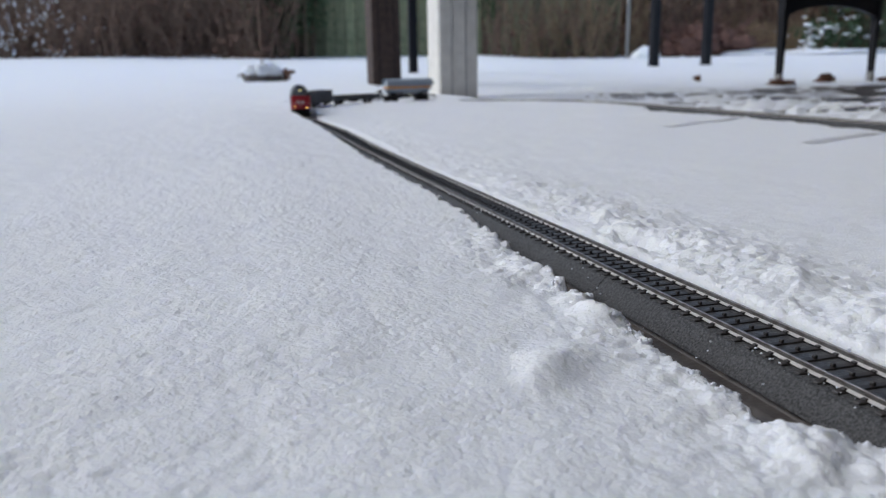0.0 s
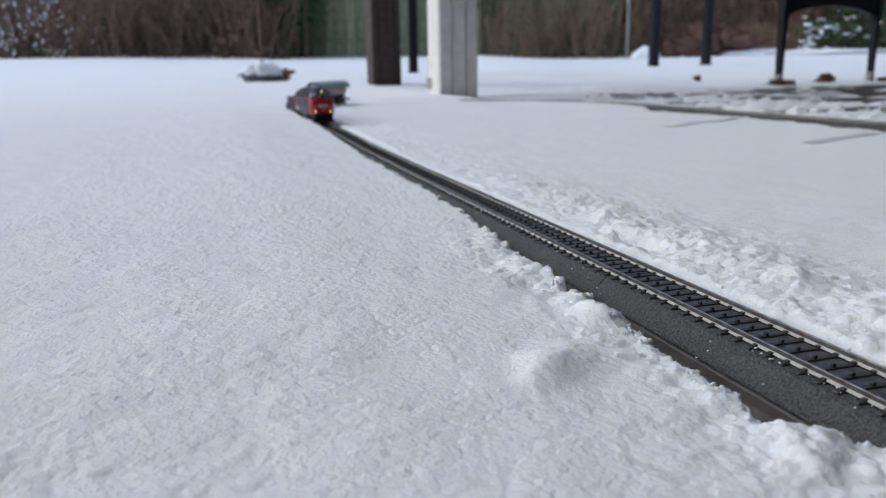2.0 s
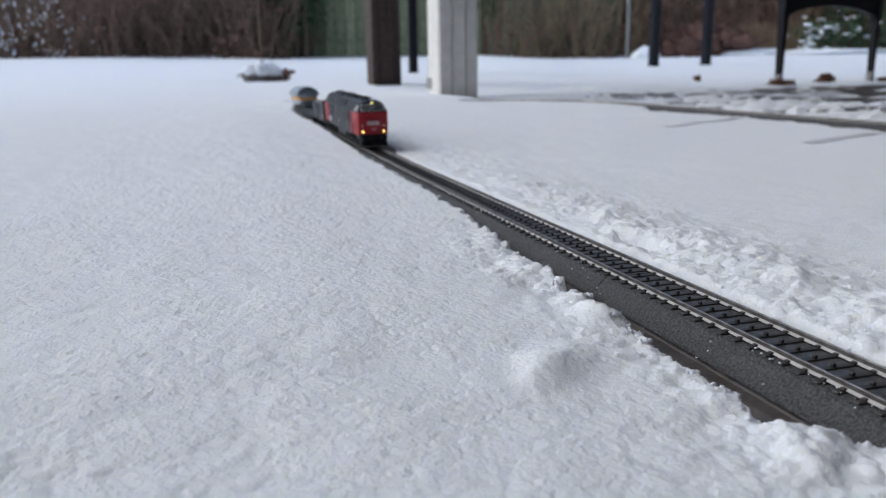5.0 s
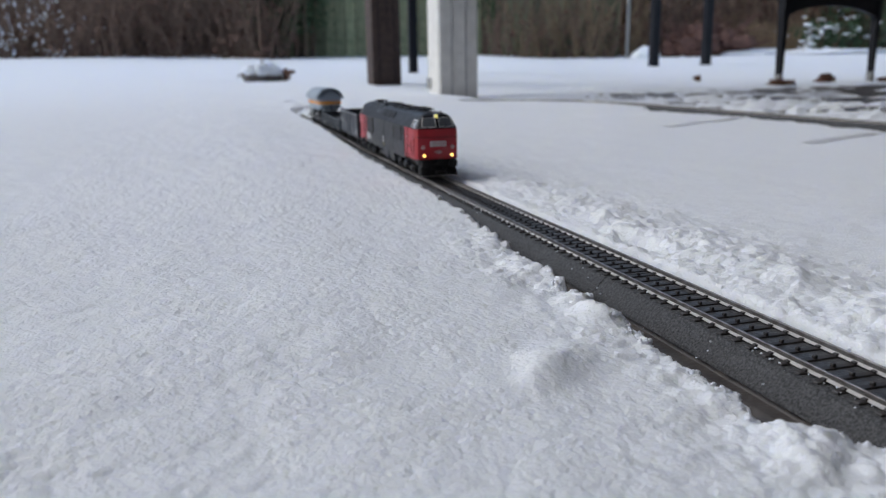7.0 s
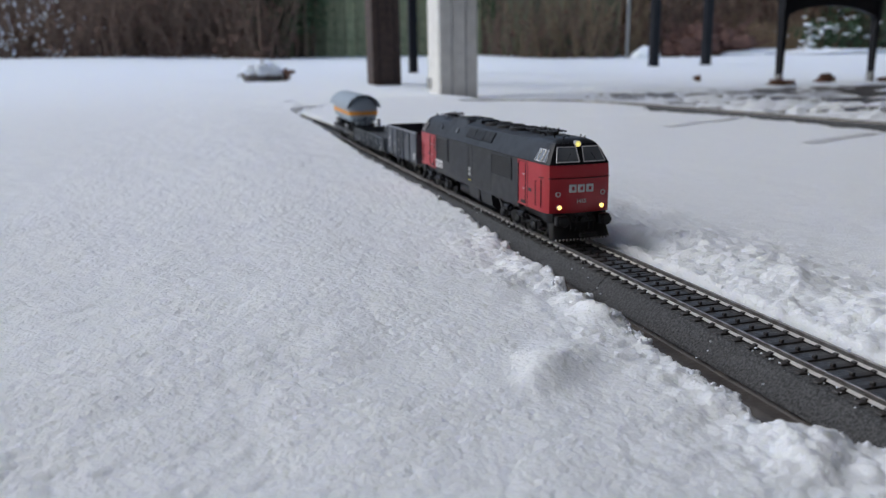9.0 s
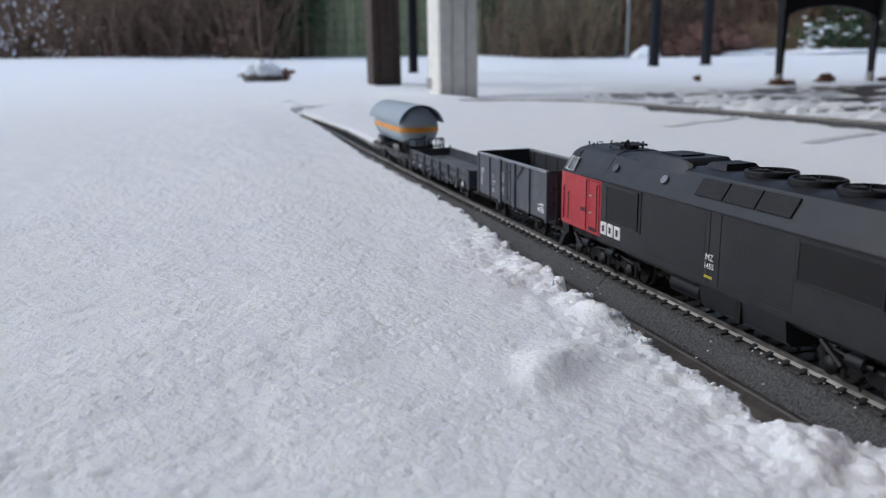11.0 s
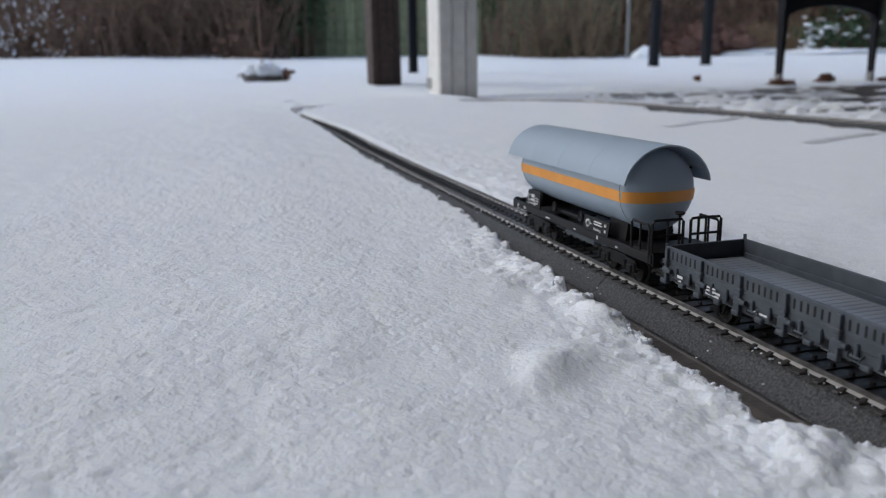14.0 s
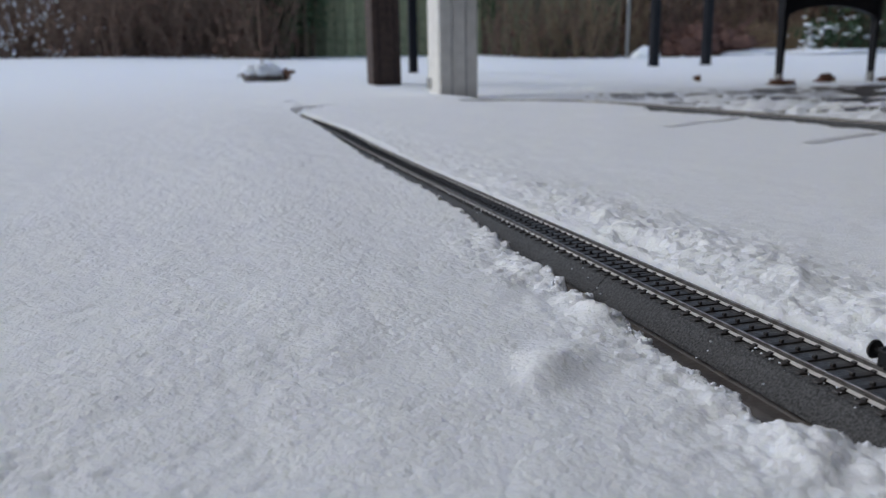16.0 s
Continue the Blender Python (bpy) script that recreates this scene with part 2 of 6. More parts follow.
# joints of the paving that show as sunken lines in the snow
JOINT_LINES = (((0.935, 0.444), (0.834, 0.660)), ((1.187, 0.457), (1.107, 0.635)), ((0.673, 0.407), (0.695, 0.532)))


def snow_top(x, y):
    x, y = np.asarray(x, float), np.asarray(y, float)
    up, deep, side = lie_of_land(x, y)
    d = from_track(x, y)
    bump = 0.0042 * np.exp(-((x - 0.80) / 0.19) ** 2) * (np.abs(y) < 1.0)
    rx, ry, qx, qy = 0.8 * x + 0.6 * y, 0.8 * y - 0.6 * x, 0.28 * x + 0.96 * y, 0.28 * y - 0.96 * x
    close = smooth(0.9, 0.45, deep)
    patchy = 0.55 + 0.9 * lumps(qx, qy, 0.03, 50)
    fine = (lumps(rx, ry, 0.0070, 1) + lumps(qx, qy, 0.0056, 2) - 1) * 0.0004 + (lumps(qx, qy, 0.014, 10) - 0.5) * 0.0007 + (lumps(rx, ry, 0.0034, 9) - 0.5) * 0.0004
    fine = fine + close * patchy * ((crystals(rx, ry, 0.0036, 51) - 0.6) * 0.0004 + (crystals(qx, qy, 0.0020, 52) - 0.6) * 0.0008)
    wide = (lumps(rx, ry, 0.045, 4) + lumps(qx, qy, 0.052, 34) - 1) * 0.0008 + (lumps(rx, ry, 0.16, 5) + lumps(qx, qy, 0.19, 35) - 1) * 0.0018 + (lumps(x, y, 0.024, 36) - 0.5) * 0.0007
    near = 1 - smooth(1.2, 3.0, deep)
    # outside of the straight: a deep untouched blanket with a broken edge at the track bed
    ragged = (lumps(x, y, 0.012, 6) - 0.5) * 0.0030 + (lumps(rx, ry, 0.005, 17) - 0.5) * 0.0040 + (lumps(qx, qy, 0.0022, 18) - 0.5) * 0.0028 + (crystals(rx, ry, 0.0032, 53) - 0.6) * 0.0016
    cut = np.interp(x, [0.38, 0.60, 1.15, 1.32, 1.41, 1.47, 1.52, 1.557, 1.595, 1.628, 1.65, 1.70, 1.722, 1.734, 1.742, 1.752, 1.762], [0.008, 0.016, 0.0165, 0.0180, 0.0182, 0.0212, 0.0252, 0.0282, 0.0300, 0.0325, 0.0342, 0.0357, 0.0365, 0.0385, 0.0310, 0.0215, 0.0130]) + ragged
    left_h = np.interp(x, [0.0, 0.2, 0.45, 0.70, 1.0, 1.3, 1.5, 1.66, 1.72, 1.76, 2.0], [0.012, 0.0165, 0.018, 0.0158, 0.0100, 0.0078, 0.0078, 0.0075, 0.0055, 0.0055, 0.007])
    left_h = left_h + 0.004 * smooth(0.03, 0.14, d)
    knob = np.exp(-((x - 1.690) / 0.0085) ** 2 - ((y + 0.0765) / 0.0095) ** 2) + 0.55 * np.exp(-((x - 1.699) / 0.007) ** 2 - ((y + 0.0845) / 0.008) ** 2) + 0.4 * np.exp(-((x - 1.682) / 0.008) ** 2 - ((y + 0.067) / 0.008) ** 2)
    left_h = left_h + 0.0036 * knob * (0.8 + 0.25 * lumps(x, y, 0.005, 37) + 0.15 * crystals(rx, ry, 0.004, 54))
    crest = np.exp(-((x - 1.648) / 0.016) ** 2 - ((y + 0.043) / 0.0065) ** 2) + 0.8 * np.exp(-((x - 1.752) / 0.010) ** 2 - ((y + 0.040) / 0.010) ** 2)
    left_h = left_h + 0.0042 * crest * (0.5 + lumps(qx, qy, 0.007, 55))
    crumbly = smooth(0.075, 0.03, d) * smooth(1.40, 1.58, x)
    left_h = left_h + crumbly * ((lumps(rx, ry, 0.013, 31) - 0.45) * 0.0038 + (lumps(qx, qy, 0.006, 56) - 0.5) * 0.0028 + (crystals(rx, ry, 0.0042, 57) - 0.6) * 0.0024)
    left_h = left_h - 0.0045 * np.exp(-((x - 1.607) / 0.014) ** 2 - ((y + 0.043) / 0.010) ** 2)
    edge = 0.0014 + 0.0022 * lumps(x, y, 0.008, 8)
    outside = left_h * smooth(0, 1, (d - cut) / edge) ** 0.7
    # inside of the loop: thinner, with a pushed-up ridge of crumbs along the track
    ridge = np.exp(-((-d - 0.052) / 0.028) ** 2) * (0.12 + 0.88 * smooth(1.20, 1.56, x)) * (0.6 + 0.7 * lumps(qx, qy, 0.09, 38))
    rough = (lumps(rx, ry, 0.020, 11) - 0.4) * 0.0070 + (lumps(qx, qy, 0.010, 12) - 0.5) * 0.0050 + (lumps(rx, ry, 0.05, 13) - 0.4) * 0.007 + (lumps(rx, ry, 0.0055, 16) - 0.5) * 0.0030 + (crystals(qx, qy, 0.0040, 58) - 0.6) * 0.0018 + (lumps(qx, qy, 0.0027, 59) - 0.5) * 0.0016
    hollow = 0.007 * np.exp(-((x - 1.556) / 0.020) ** 2 - ((y - 0.030) / 0.006) ** 2)
    thin = 0.0075 + (0.0045 + 0.62 * rough) * ridge * smooth(0.9, 1.3, x) + 0.0016 * smooth(0.16, 0.02, -d) * (lumps(rx, ry, 0.008, 60) + crystals(qx, qy, 0.0046, 61) - 1.0) - hollow
    thin = thin - 0.0055 * smooth(0.60, 0.66, y) * smooth(0.40, 0.48, x) + 0.0060 * (1 - smooth(0.35, 0.6, x)) * (1 - smooth(0.36, 0.50, y))
    incut = 0.0195 + (lumps(x, y, 0.015, 14) - 0.5) * 0.004 - 0.006 * smooth(1.0, 1.3, x) * (y < 0.2) - 0.0135 * (1 - smooth(0.36, 0.50, x)) + 0.016 * smooth(0.60, 0.66, y) * smooth(0.42, 0.50, x)
    inside = thin * smooth(0, 1, (-d - incut) / 0.006) ** 0.8
    # beyond the far straight the paving shows through under the shelter of the roof
    bare = smooth(0.60, 0.80, y) * smooth(0.25, 0.5, side) * (1 - smooth(4.3, 4.9, deep)) * smooth(0.29, 0.47, lumps(deep * 3.3, side + 0.4 * deep, 0.15, 21) * 0.30 + lumps(deep * 5, side - 0.3 * deep, 0.07, 22) * 0.28 + lumps(rx * 1.7, ry, 0.032, 23) * 0.24 + lumps(x, y, 0.013, 24) * 0.18 + 0.14 * smooth(0.6, 1.6, side) * (1 - smooth(3.6, 4.6, deep)))
    outside = np.where(y > 0.5, (0.008 - 0.006 * (1 - smooth(0.10, 0.22, np.hypot(x + 0.35, y - 0.53)))) * smooth(0, 1, (d - 0.021) / 0.006) * (1 - 0.98 * bare), outside)
    h = np.where(d > 0, outside, inside)
    # snow lies between the rails round the first of the loop
    angle = np.arctan2(BEND - x, CURVE - y)
    filled = smooth(0.40, 0.36, x) * smooth(1.7, 1.3, angle) * smooth(0.0078, 0.0066, np.abs(d)) * (x < 0.41)
    h = np.maximum(h, 0.0086 * filled)
    bump = bump + 0.003 * smooth(0, 1, angle) * (1 - smooth(2.2, 3.1, angle)) * (x < BEND) * np.exp(-(d / 0.09) ** 2)
    # where the train's snow was swept aside at the mouth of the curve
    u = np.clip(((x - 0.29) * -0.45 + (y - 0.004) * 0.060) / (0.45 ** 2 + 0.060 ** 2), 0, 1)
    q = np.hypot(x - 0.29 + 0.45 * u, y - 0.004 - 0.060 * u)
    h = h + np.exp(-(q / 0.024) ** 4) * np.where(np.abs(d) < 0.022, 0, 1) * (0.016 * lumps(rx, ry, 0.06, 62) + 0.012 * lumps(qx, qy, 0.03, 63) - 0.017)
    # two joints of the paving sunk into the snow
    for (ax, ay), (bx, by) in JOINT_LINES:
        lx, ly = bx - ax, by - ay
        u = np.clip(((x - ax) * lx + (y - ay) * ly) / (lx * lx + ly * ly), 0, 1)
        q = np.hypot(x - ax - u * lx, y - ay - u * ly)
        h = h - 0.0085 * np.exp(-(q / 0.007) ** 2) * (0.45 + 0.75 * lumps(x, y, 0.02, 15))
    bx, by = garden(-0.93, 4.10)
    up = up - 0.034 * np.exp(-((x - bx) ** 2 + (y - by) ** 2) / 0.17 ** 2)
    covered = smooth(0.001, 0.004, h)
    return TERRACE - 0.003 * (1 - covered) + bump + h + (fine * (0.25 + 0.75 * near) + wide) * covered + up


def steps(stops):
    """Grid lines from (from, to, step) stretches."""
    out = []
    for a, b, s in stops:
        n = max(1, round((b - a) / s))
        out += [a + (b - a) * i / n for i in range(n)]
    return np.array(out + [stops[-1][1]])


def build_ground():
    xs = steps([(-400, -60, 60), (-60, -12, 6), (-12, -6, 0.5), (-6, -2.5, 0.12), (-2.5, -0.6, 0.03), (-0.6, 0.6, 0.011), (0.6, 1.2, 0.005), (1.2, 1.42, 0.0025), (1.42, 1.55, 0.0012), (1.55, 1.775, 0.0008), (1.775, 1.80, 0.0025), (1.80, 2.2, 0.01), (2.2, 3.4, 0.05), (3.4, 60, 8)])
    ys = steps([(-300, -30, 40), (-30, -6, 2), (-6, -2, 0.2), (-2, -0.5, 0.03), (-0.5, -0.28, 0.004), (-0.28, -0.12, 0.0009), (-0.12, -0.012, 0.0007), (-0.012, 0.012, 0.004), (0.012, 0.10, 0.0010), (0.10, 0.26, 0.003), (0.26, 1.2, 0.008), (1.2, 4.5, 0.05), (4.5, 9, 0.4), (9, 40, 4), (40, 300, 40)])
    gx, gy = np.meshgrid(xs, ys, indexing="ij")
    gz = snow_top(gx, gy)
    nx, ny = gx.shape
    me = bpy.data.meshes.new("ground")
    co = np.stack([gx, gy, gz], -1).reshape(-1, 3)
    k = np.arange(nx * ny).reshape(nx, ny)
    quads = np.stack([k[:-1, :-1], k[1:, :-1], k[1:, 1:], k[:-1, 1:]], -1).reshape(-1, 4)
    me.vertices.add(len(co))
    me.vertices.foreach_set("co", co.ravel())
    me.loops.add(quads.size)
    me.loops.foreach_set("vertex_index", quads.ravel().astype(np.int32))
    me.polygons.add(len(quads))
    me.polygons.foreach_set("loop_start", np.arange(0, quads.size, 4, dtype=np.int32))
    me.update(calc_edges=True)
    me.polygons.foreach_set("use_smooth", np.ones(len(quads), bool))
    me.materials.append(M_snow)
    tagged(new("ground", me), "fresh white snow lying over paving and lawn", "snow", kind="structure")


build_ground()


def land(side, deep):
    x, y = garden(side, deep)
    return x, y, float(lie_of_land(np.array(x), np.array(y))[0]) + TERRACE


# paving under the snow, seen where the snow is scraped off
SLAB_LINE = -0.0216             # a joint of the paving beside the track


def build_terrace():
    t = thing("pavement", "wet dark stone paving under patchy snow", "paving", kind="structure")
    part("bedding", Shape(1).box(-2.3, 3.4, -2.2, 3.6, -0.2, TERRACE - 0.0045), M_slab, t)
    part("joint_filling", Shape(1).box(1.55, 1.80, SLAB_LINE - 0.006, SLAB_LINE + 0.006, -0.03, TERRACE - 0.0022), M_slab, t, "dark wet joint beside the track")
    slab = Shape(1).box(0.002, 0.296, 0.002, 0.296, -0.04, 0, 0.0025).mesh("slab", M_slab)
    for i in range(-7, 8):
        for j in range(-2, 9):
            z = TERRACE + 0.0008 * (float(hash01(i, j, 5)) - 0.9)
            part("slab", slab, M_slab, t, at=pose(1.52 + 0.298 * i, SLAB_LINE - 0.298 + 0.298 * j, z, 0.08 * (float(hash01(i, j, 6)) - 0.5), 0, 0))


# ---- track ----
BED = [(-20, -10.2), (-19.7, -9.4), (-14.2, -3.5), (-13.2, -2.9), (13.2, -2.9), (14.2, -3.5), (19.7, -9.4), (20, -10.2)]
RAIL_HEAD = [(-0.45, -0.12), (-0.33, 0), (0.33, 0), (0.45, -0.12), (0.45, -0.75), (0.2, -0.95), (0.2, -1.6), (-0.2, -1.6), (-0.2, -0.95), (-0.45, -0.75)]
RAIL_FOOT = [(-0.22, -1.6), (0.22, -1.6), (1.05, -2.1), (1.05, -2.3), (-1.05, -2.3), (-1.05, -2.1)]


def bent(profile, r, degrees, n):
    """Rings of a profile (across, up) in millimetres swept round a bend to the left whose middle lies r ahead on the left."""
    rings = []
    for i in range(n + 1):
        a = radians(degrees) * i / n
        rings.append([(-(r + y) * math.sin(a), r - (r + y) * math.cos(a), z) for y, z in profile])
    return rings


def sleeper_shape(s, x=0.0, turn=None):
    w = 1.15
    pieces = Shape()
    pieces.box(x - w, x + w, -12.6, 12.6, -3.4, -2.3, 0.25)
    for y in (-9.75, -7.65, 7.65, 9.75):
        pieces.box(x - 0.85, x + 0.85, y - 0.65, y + 0.65, -2.4, -1.6, 0.2)
    pieces.box(x - 0.75, x + 0.75, -0.55, 0.55, -2.4, -1.15, 0.2)
    if turn:
        pieces.v = [turn(p) for p in pieces.v]
    s.add(pieces.v, pieces.f)
    return s


def straight_section(length, a, b, single):
    """A section of straight track from point a to point b."""
    t = thing("track_section", "grey model railway track section with moulded ballast bed", "model track", "track sections")
    d = (b - a)
    t.matrix_basis = Matrix.Translation(a) @ Matrix.Rotation(math.atan2(d.y, d.x), 4, "Z") @ Matrix.Rotation(-math.asin(d.z / d.length), 4, "Y")
    mm = length * 1000
    part("ballast_bed", Shape().along_x(BED, 0.18, mm - 0.18), M_bed, t)
    part("trough", Shape().box(0.5, mm - 0.5, -7.4, 7.4, -3.0, -2.75), M_trough, t)
    for y in (-8.7, 8.7):
        r = part("rail", Shape().along_x([(y + p, q) for p, q in RAIL_HEAD], 0.15, mm - 0.15), M_rail, t)
        part("rail_foot", Shape().along_x([(y + p, q) for p, q in RAIL_FOOT], 0.15, mm - 0.15), M_foot, r, "metal rail foot, its bright reflection put into the colour")
    n = max(1, round(mm / 7.242))
    if single:
        me = sleeper_shape(Shape()).mesh("sleeper", M_sleeper)
        for k in range(n):
            part("sleeper", me, M_sleeper, t, at=pose((k + 0.5) * length / n, 0, 0))
    else:
        s = Shape()
        for k in range(n):
            sleeper_shape(s, (k + 0.5) * mm / n)
        tagged(part("sleepers", s, M_sleeper, t), kind="stuff")
    return t


def curved_section(a0):
    """Thirty degrees of the loop, from the angle a0 on."""
    t = thing("track_section", "grey curved model railway track section half buried in snow", "model track", "track sections")
    p = Vector((BEND - CURVE * math.sin(a0), CURVE * (1 - math.cos(a0)), loop_rise(a0 + 0.26)))
    t.matrix_basis = Matrix.Translation(p) @ Matrix.Rotation(-a0, 4, "Z")
    r = CURVE * 1000
    part("ballast_bed", Shape().loft(bent(BED, r, 30, 12)), M_bed, t)
    for y in (-8.7, 8.7):
        k = part("rail", Shape().loft(bent([(y + p, q) for p, q in RAIL_HEAD], r, 30, 12)), M_rail, t)
        part("rail_foot", Shape().loft(bent([(y + p, q) for p, q in RAIL_FOOT], r, 30, 12)), M_foot, k, "metal rail foot, its bright reflection put into the colour")
    s = Shape()
    for k in range(26):
        a = radians(30) * (k + 0.5) / 26
        ca, sa = math.cos(a), math.sin(a)
        sleeper_shape(s, 0, lambda q: (-(r + q[1]) * sa - q[0] * ca * 1.0, r - (r + q[1]) * ca + q[0] * sa, q[2]))
    tagged(part("sleepers", s, M_sleeper, t), kind="stuff")


for a, b in zip(JOINTS, JOINTS[1:]):
    straight_section(b - a, Vector((a, 0, rise(a))), Vector((b, 0, rise(b))), 1.0 < (a + b) / 2 < 2.0)
for k in range(6):
    curved_section(radians(30 * k))
for k in range(9):
    x = BEND + PIECE * k
    straight_section(PIECE, Vector((x, 2 * CURVE, 0)), Vector((x + PIECE, 2 * CURVE, 0)), False)

# crumbs of snow on the sleepers and the bed
crumbs = Shape()
rnd = random.Random(4)
for k in range(110):
    x, y = rnd.uniform(1.30, 1.80), rnd.choice([rnd.uniform(-0.0215, -0.0100), rnd.uniform(0.0085, 0.014), rnd.gauss(-0.0105, 0.0006)])
    if rnd.random() < 0.12:
        x, y = rnd.gauss(1.700, 0.010), rnd.gauss(-0.0122, 0.0016)
    if abs(abs(y) - 0.0087) < 0.0008:
        continue
    z = -0.0025 if abs(y) < 0.0132 else -0.0029 - (abs(y) - 0.0132) * 1.0
    q = rnd.uniform(0.15, 0.5)
    crumbs.blob((x * 1000, y * 1000, z * 1000 + q * 0.3), (q, q * rnd.uniform(0.7, 1.3), q * 0.7), k, 6, 4)
tagged(plain("snow_crumbs", crumbs, M_crumb, "loose white snow crumbs on the grey track bed", "snow", soft=85), kind="stuff")

# clods of snow along both broken edges
clods = Shape()
for k in range(1500):
    x = rnd.triangular(1.36, 1.768, 1.70)
    kind = rnd.random()
    line = float(np.interp(x, [1.36, 1.41, 1.47, 1.52, 1.557, 1.628, 1.70, 1.734, 1.742, 1.752, 1.768], [0.0195, 0.0195, 0.0225, 0.0265, 0.0295, 0.034, 0.037, 0.040, 0.0325, 0.023, 0.012]))
    if kind < 0.9:
        y = -line - abs(rnd.gauss(0, 0.0030)) + 0.0014
    else:
        y = 0.016 + abs(rnd.gauss(0.010, 0.026))
    q = min(rnd.lognormvariate(-0.75, 0.42), 1.5)
    z = float(snow_top(np.array(x), np.array(y))) * 1000
    if z < TERRACE * 1000 - 0.2:
        continue
    clods.blob((x * 1000, y * 1000, z - q * rnd.uniform(0.35, 0.8)), (q, q * rnd.uniform(0.7, 1.3), q * rnd.uniform(0.8, 1.0)), k + 200, 7, 5, 0.22)
tagged(plain("snow_clods", clods, M_crumb, "small broken white snow clods beside the track", "snow", soft=85), kind="stuff")

# ---- terrace posts, the unseen roof they imply, unseen walls added to shade the snow ----
def post_at(side, deep, half, top, mat, label, name="post", category="post", group=""):
    x, y, z = land(side, deep)
    t = thing(name, label, category, group, at=pose(x, y, z))
    h = top - z
    c = half * 0.09
    part("shaft", Shape(1).box(-half, half, -half, half, -0.03, h, c), mat, t)
    return t, h


WHITE, h = post_at(0.036, 2.36, 0.0585, 2.30, M_white, "white painted timber post standing on the snowy terrace")
s = Shape(1)
for y in (-0.020, 0.022):
    s.box(0.0575, 0.0605, y - 0.0012, y + 0.0012, 0.0, h, 0.0003)
part("seam", s, M_pole, WHITE, "open joints between the post's boards")
part("foot", Shape(1).box(-0.028, 0.028, -0.028, 0.028, -0.04, 0.004, 0.003), M_black, WHITE, "dark metal post shoe")
s = Shape(1)
s.box(-0.0645, -0.0575, -0.05, 0.05, 0.045, 0.075, 0.002)
s.box(-0.055, -0.02, -0.0645, -0.0575, 0.03, 0.062, 0.002)
part("bracket", s, M_pole, WHITE, "small grey bracket low on the post")
BROWN, h = post_at(-0.238, 3.42, 0.061, 2.30, M_brownpost, "dark brown weathered timber post standing in snow")
s = Shape(1)
for k, y in enumerate((-0.031, 0.005, 0.034)):
    s.box(0.0595, 0.0618, y - 0.0016, y + 0.0016, 0.25 * (k == 1), h, 0.0004)
part("crack", s, M_black, BROWN, "dark drying cracks")

# Unseen, inferred from the posts; the deck overhangs them to darken the right-hand snow.
roof = thing("roof", "unseen timber terrace roof on posts, its deck widened to shade the snow", "roof", kind="structure", at=pose(0, 0, 2.30))
part("deck", Shape(1).box(-1.75, 2.8, 0.12, 4.0, 0.255, 0.31, 0.01), M_brownpost, roof)
part("beam", Shape(1).box(-1.75, 2.8, 0.49, 0.61, 0.0, 0.14, 0.01), M_white, roof)
for k in range(6):
    part("rafter", Shape(1).box(-1.7 + 0.83 * k, -1.62 + 0.83 * k, 0.16, 3.98, 0.142, 0.254, 0.006), M_brownpost, roof)
# Unseen wall and eaves, added to cut the sky light on near snow.
house = Shape(1)
house.box(2.82, 3.1, -6.0, 6.0, -0.2, 4.8, 0.01)
house.box(1.50, 2.82, -6.0, 6.0, 2.75, 2.85, 0.01)
plain("wall_house", house, M_wall, "unseen dark wall and eaves added to keep sky light off the near snow", "wall", "structure")
# Unseen as well: added to block light from the right.
plain("wall_side", Shape(1).box(-1.2, 2.80, 3.7, 4.0, -0.2, 2.55, 0.01), M_wall, "unseen dark side wall added to shade the terrace", "wall", "structure")

# ---- black frame posts in the garden ----
for side, deep, half in ((-0.166, 5.0, 0.024), (1.70, 6.45, 0.031), (2.165, 6.6, 0.031)):
    t, h = post_at(side, deep, half, 2.2, M_black, "black square steel garden frame post standing in snow", group="frame posts")
    part("foot_plate", Shape(1).box(-half * 1.15, half * 1.15, -half * 1.15, half * 1.15, 0.0, 0.02, 0.003), M_black, t)
x, y, z = land(2.12, 9.2)
plain("pole", Shape(1).turned([(-0.1, 0.02), (2.2, 0.018), (2.21, 0.004)], (0, 0, 0), "z", 10), M_pole, "thin grey metal pole standing before the fence", "pole", at=pose(x, y, z))


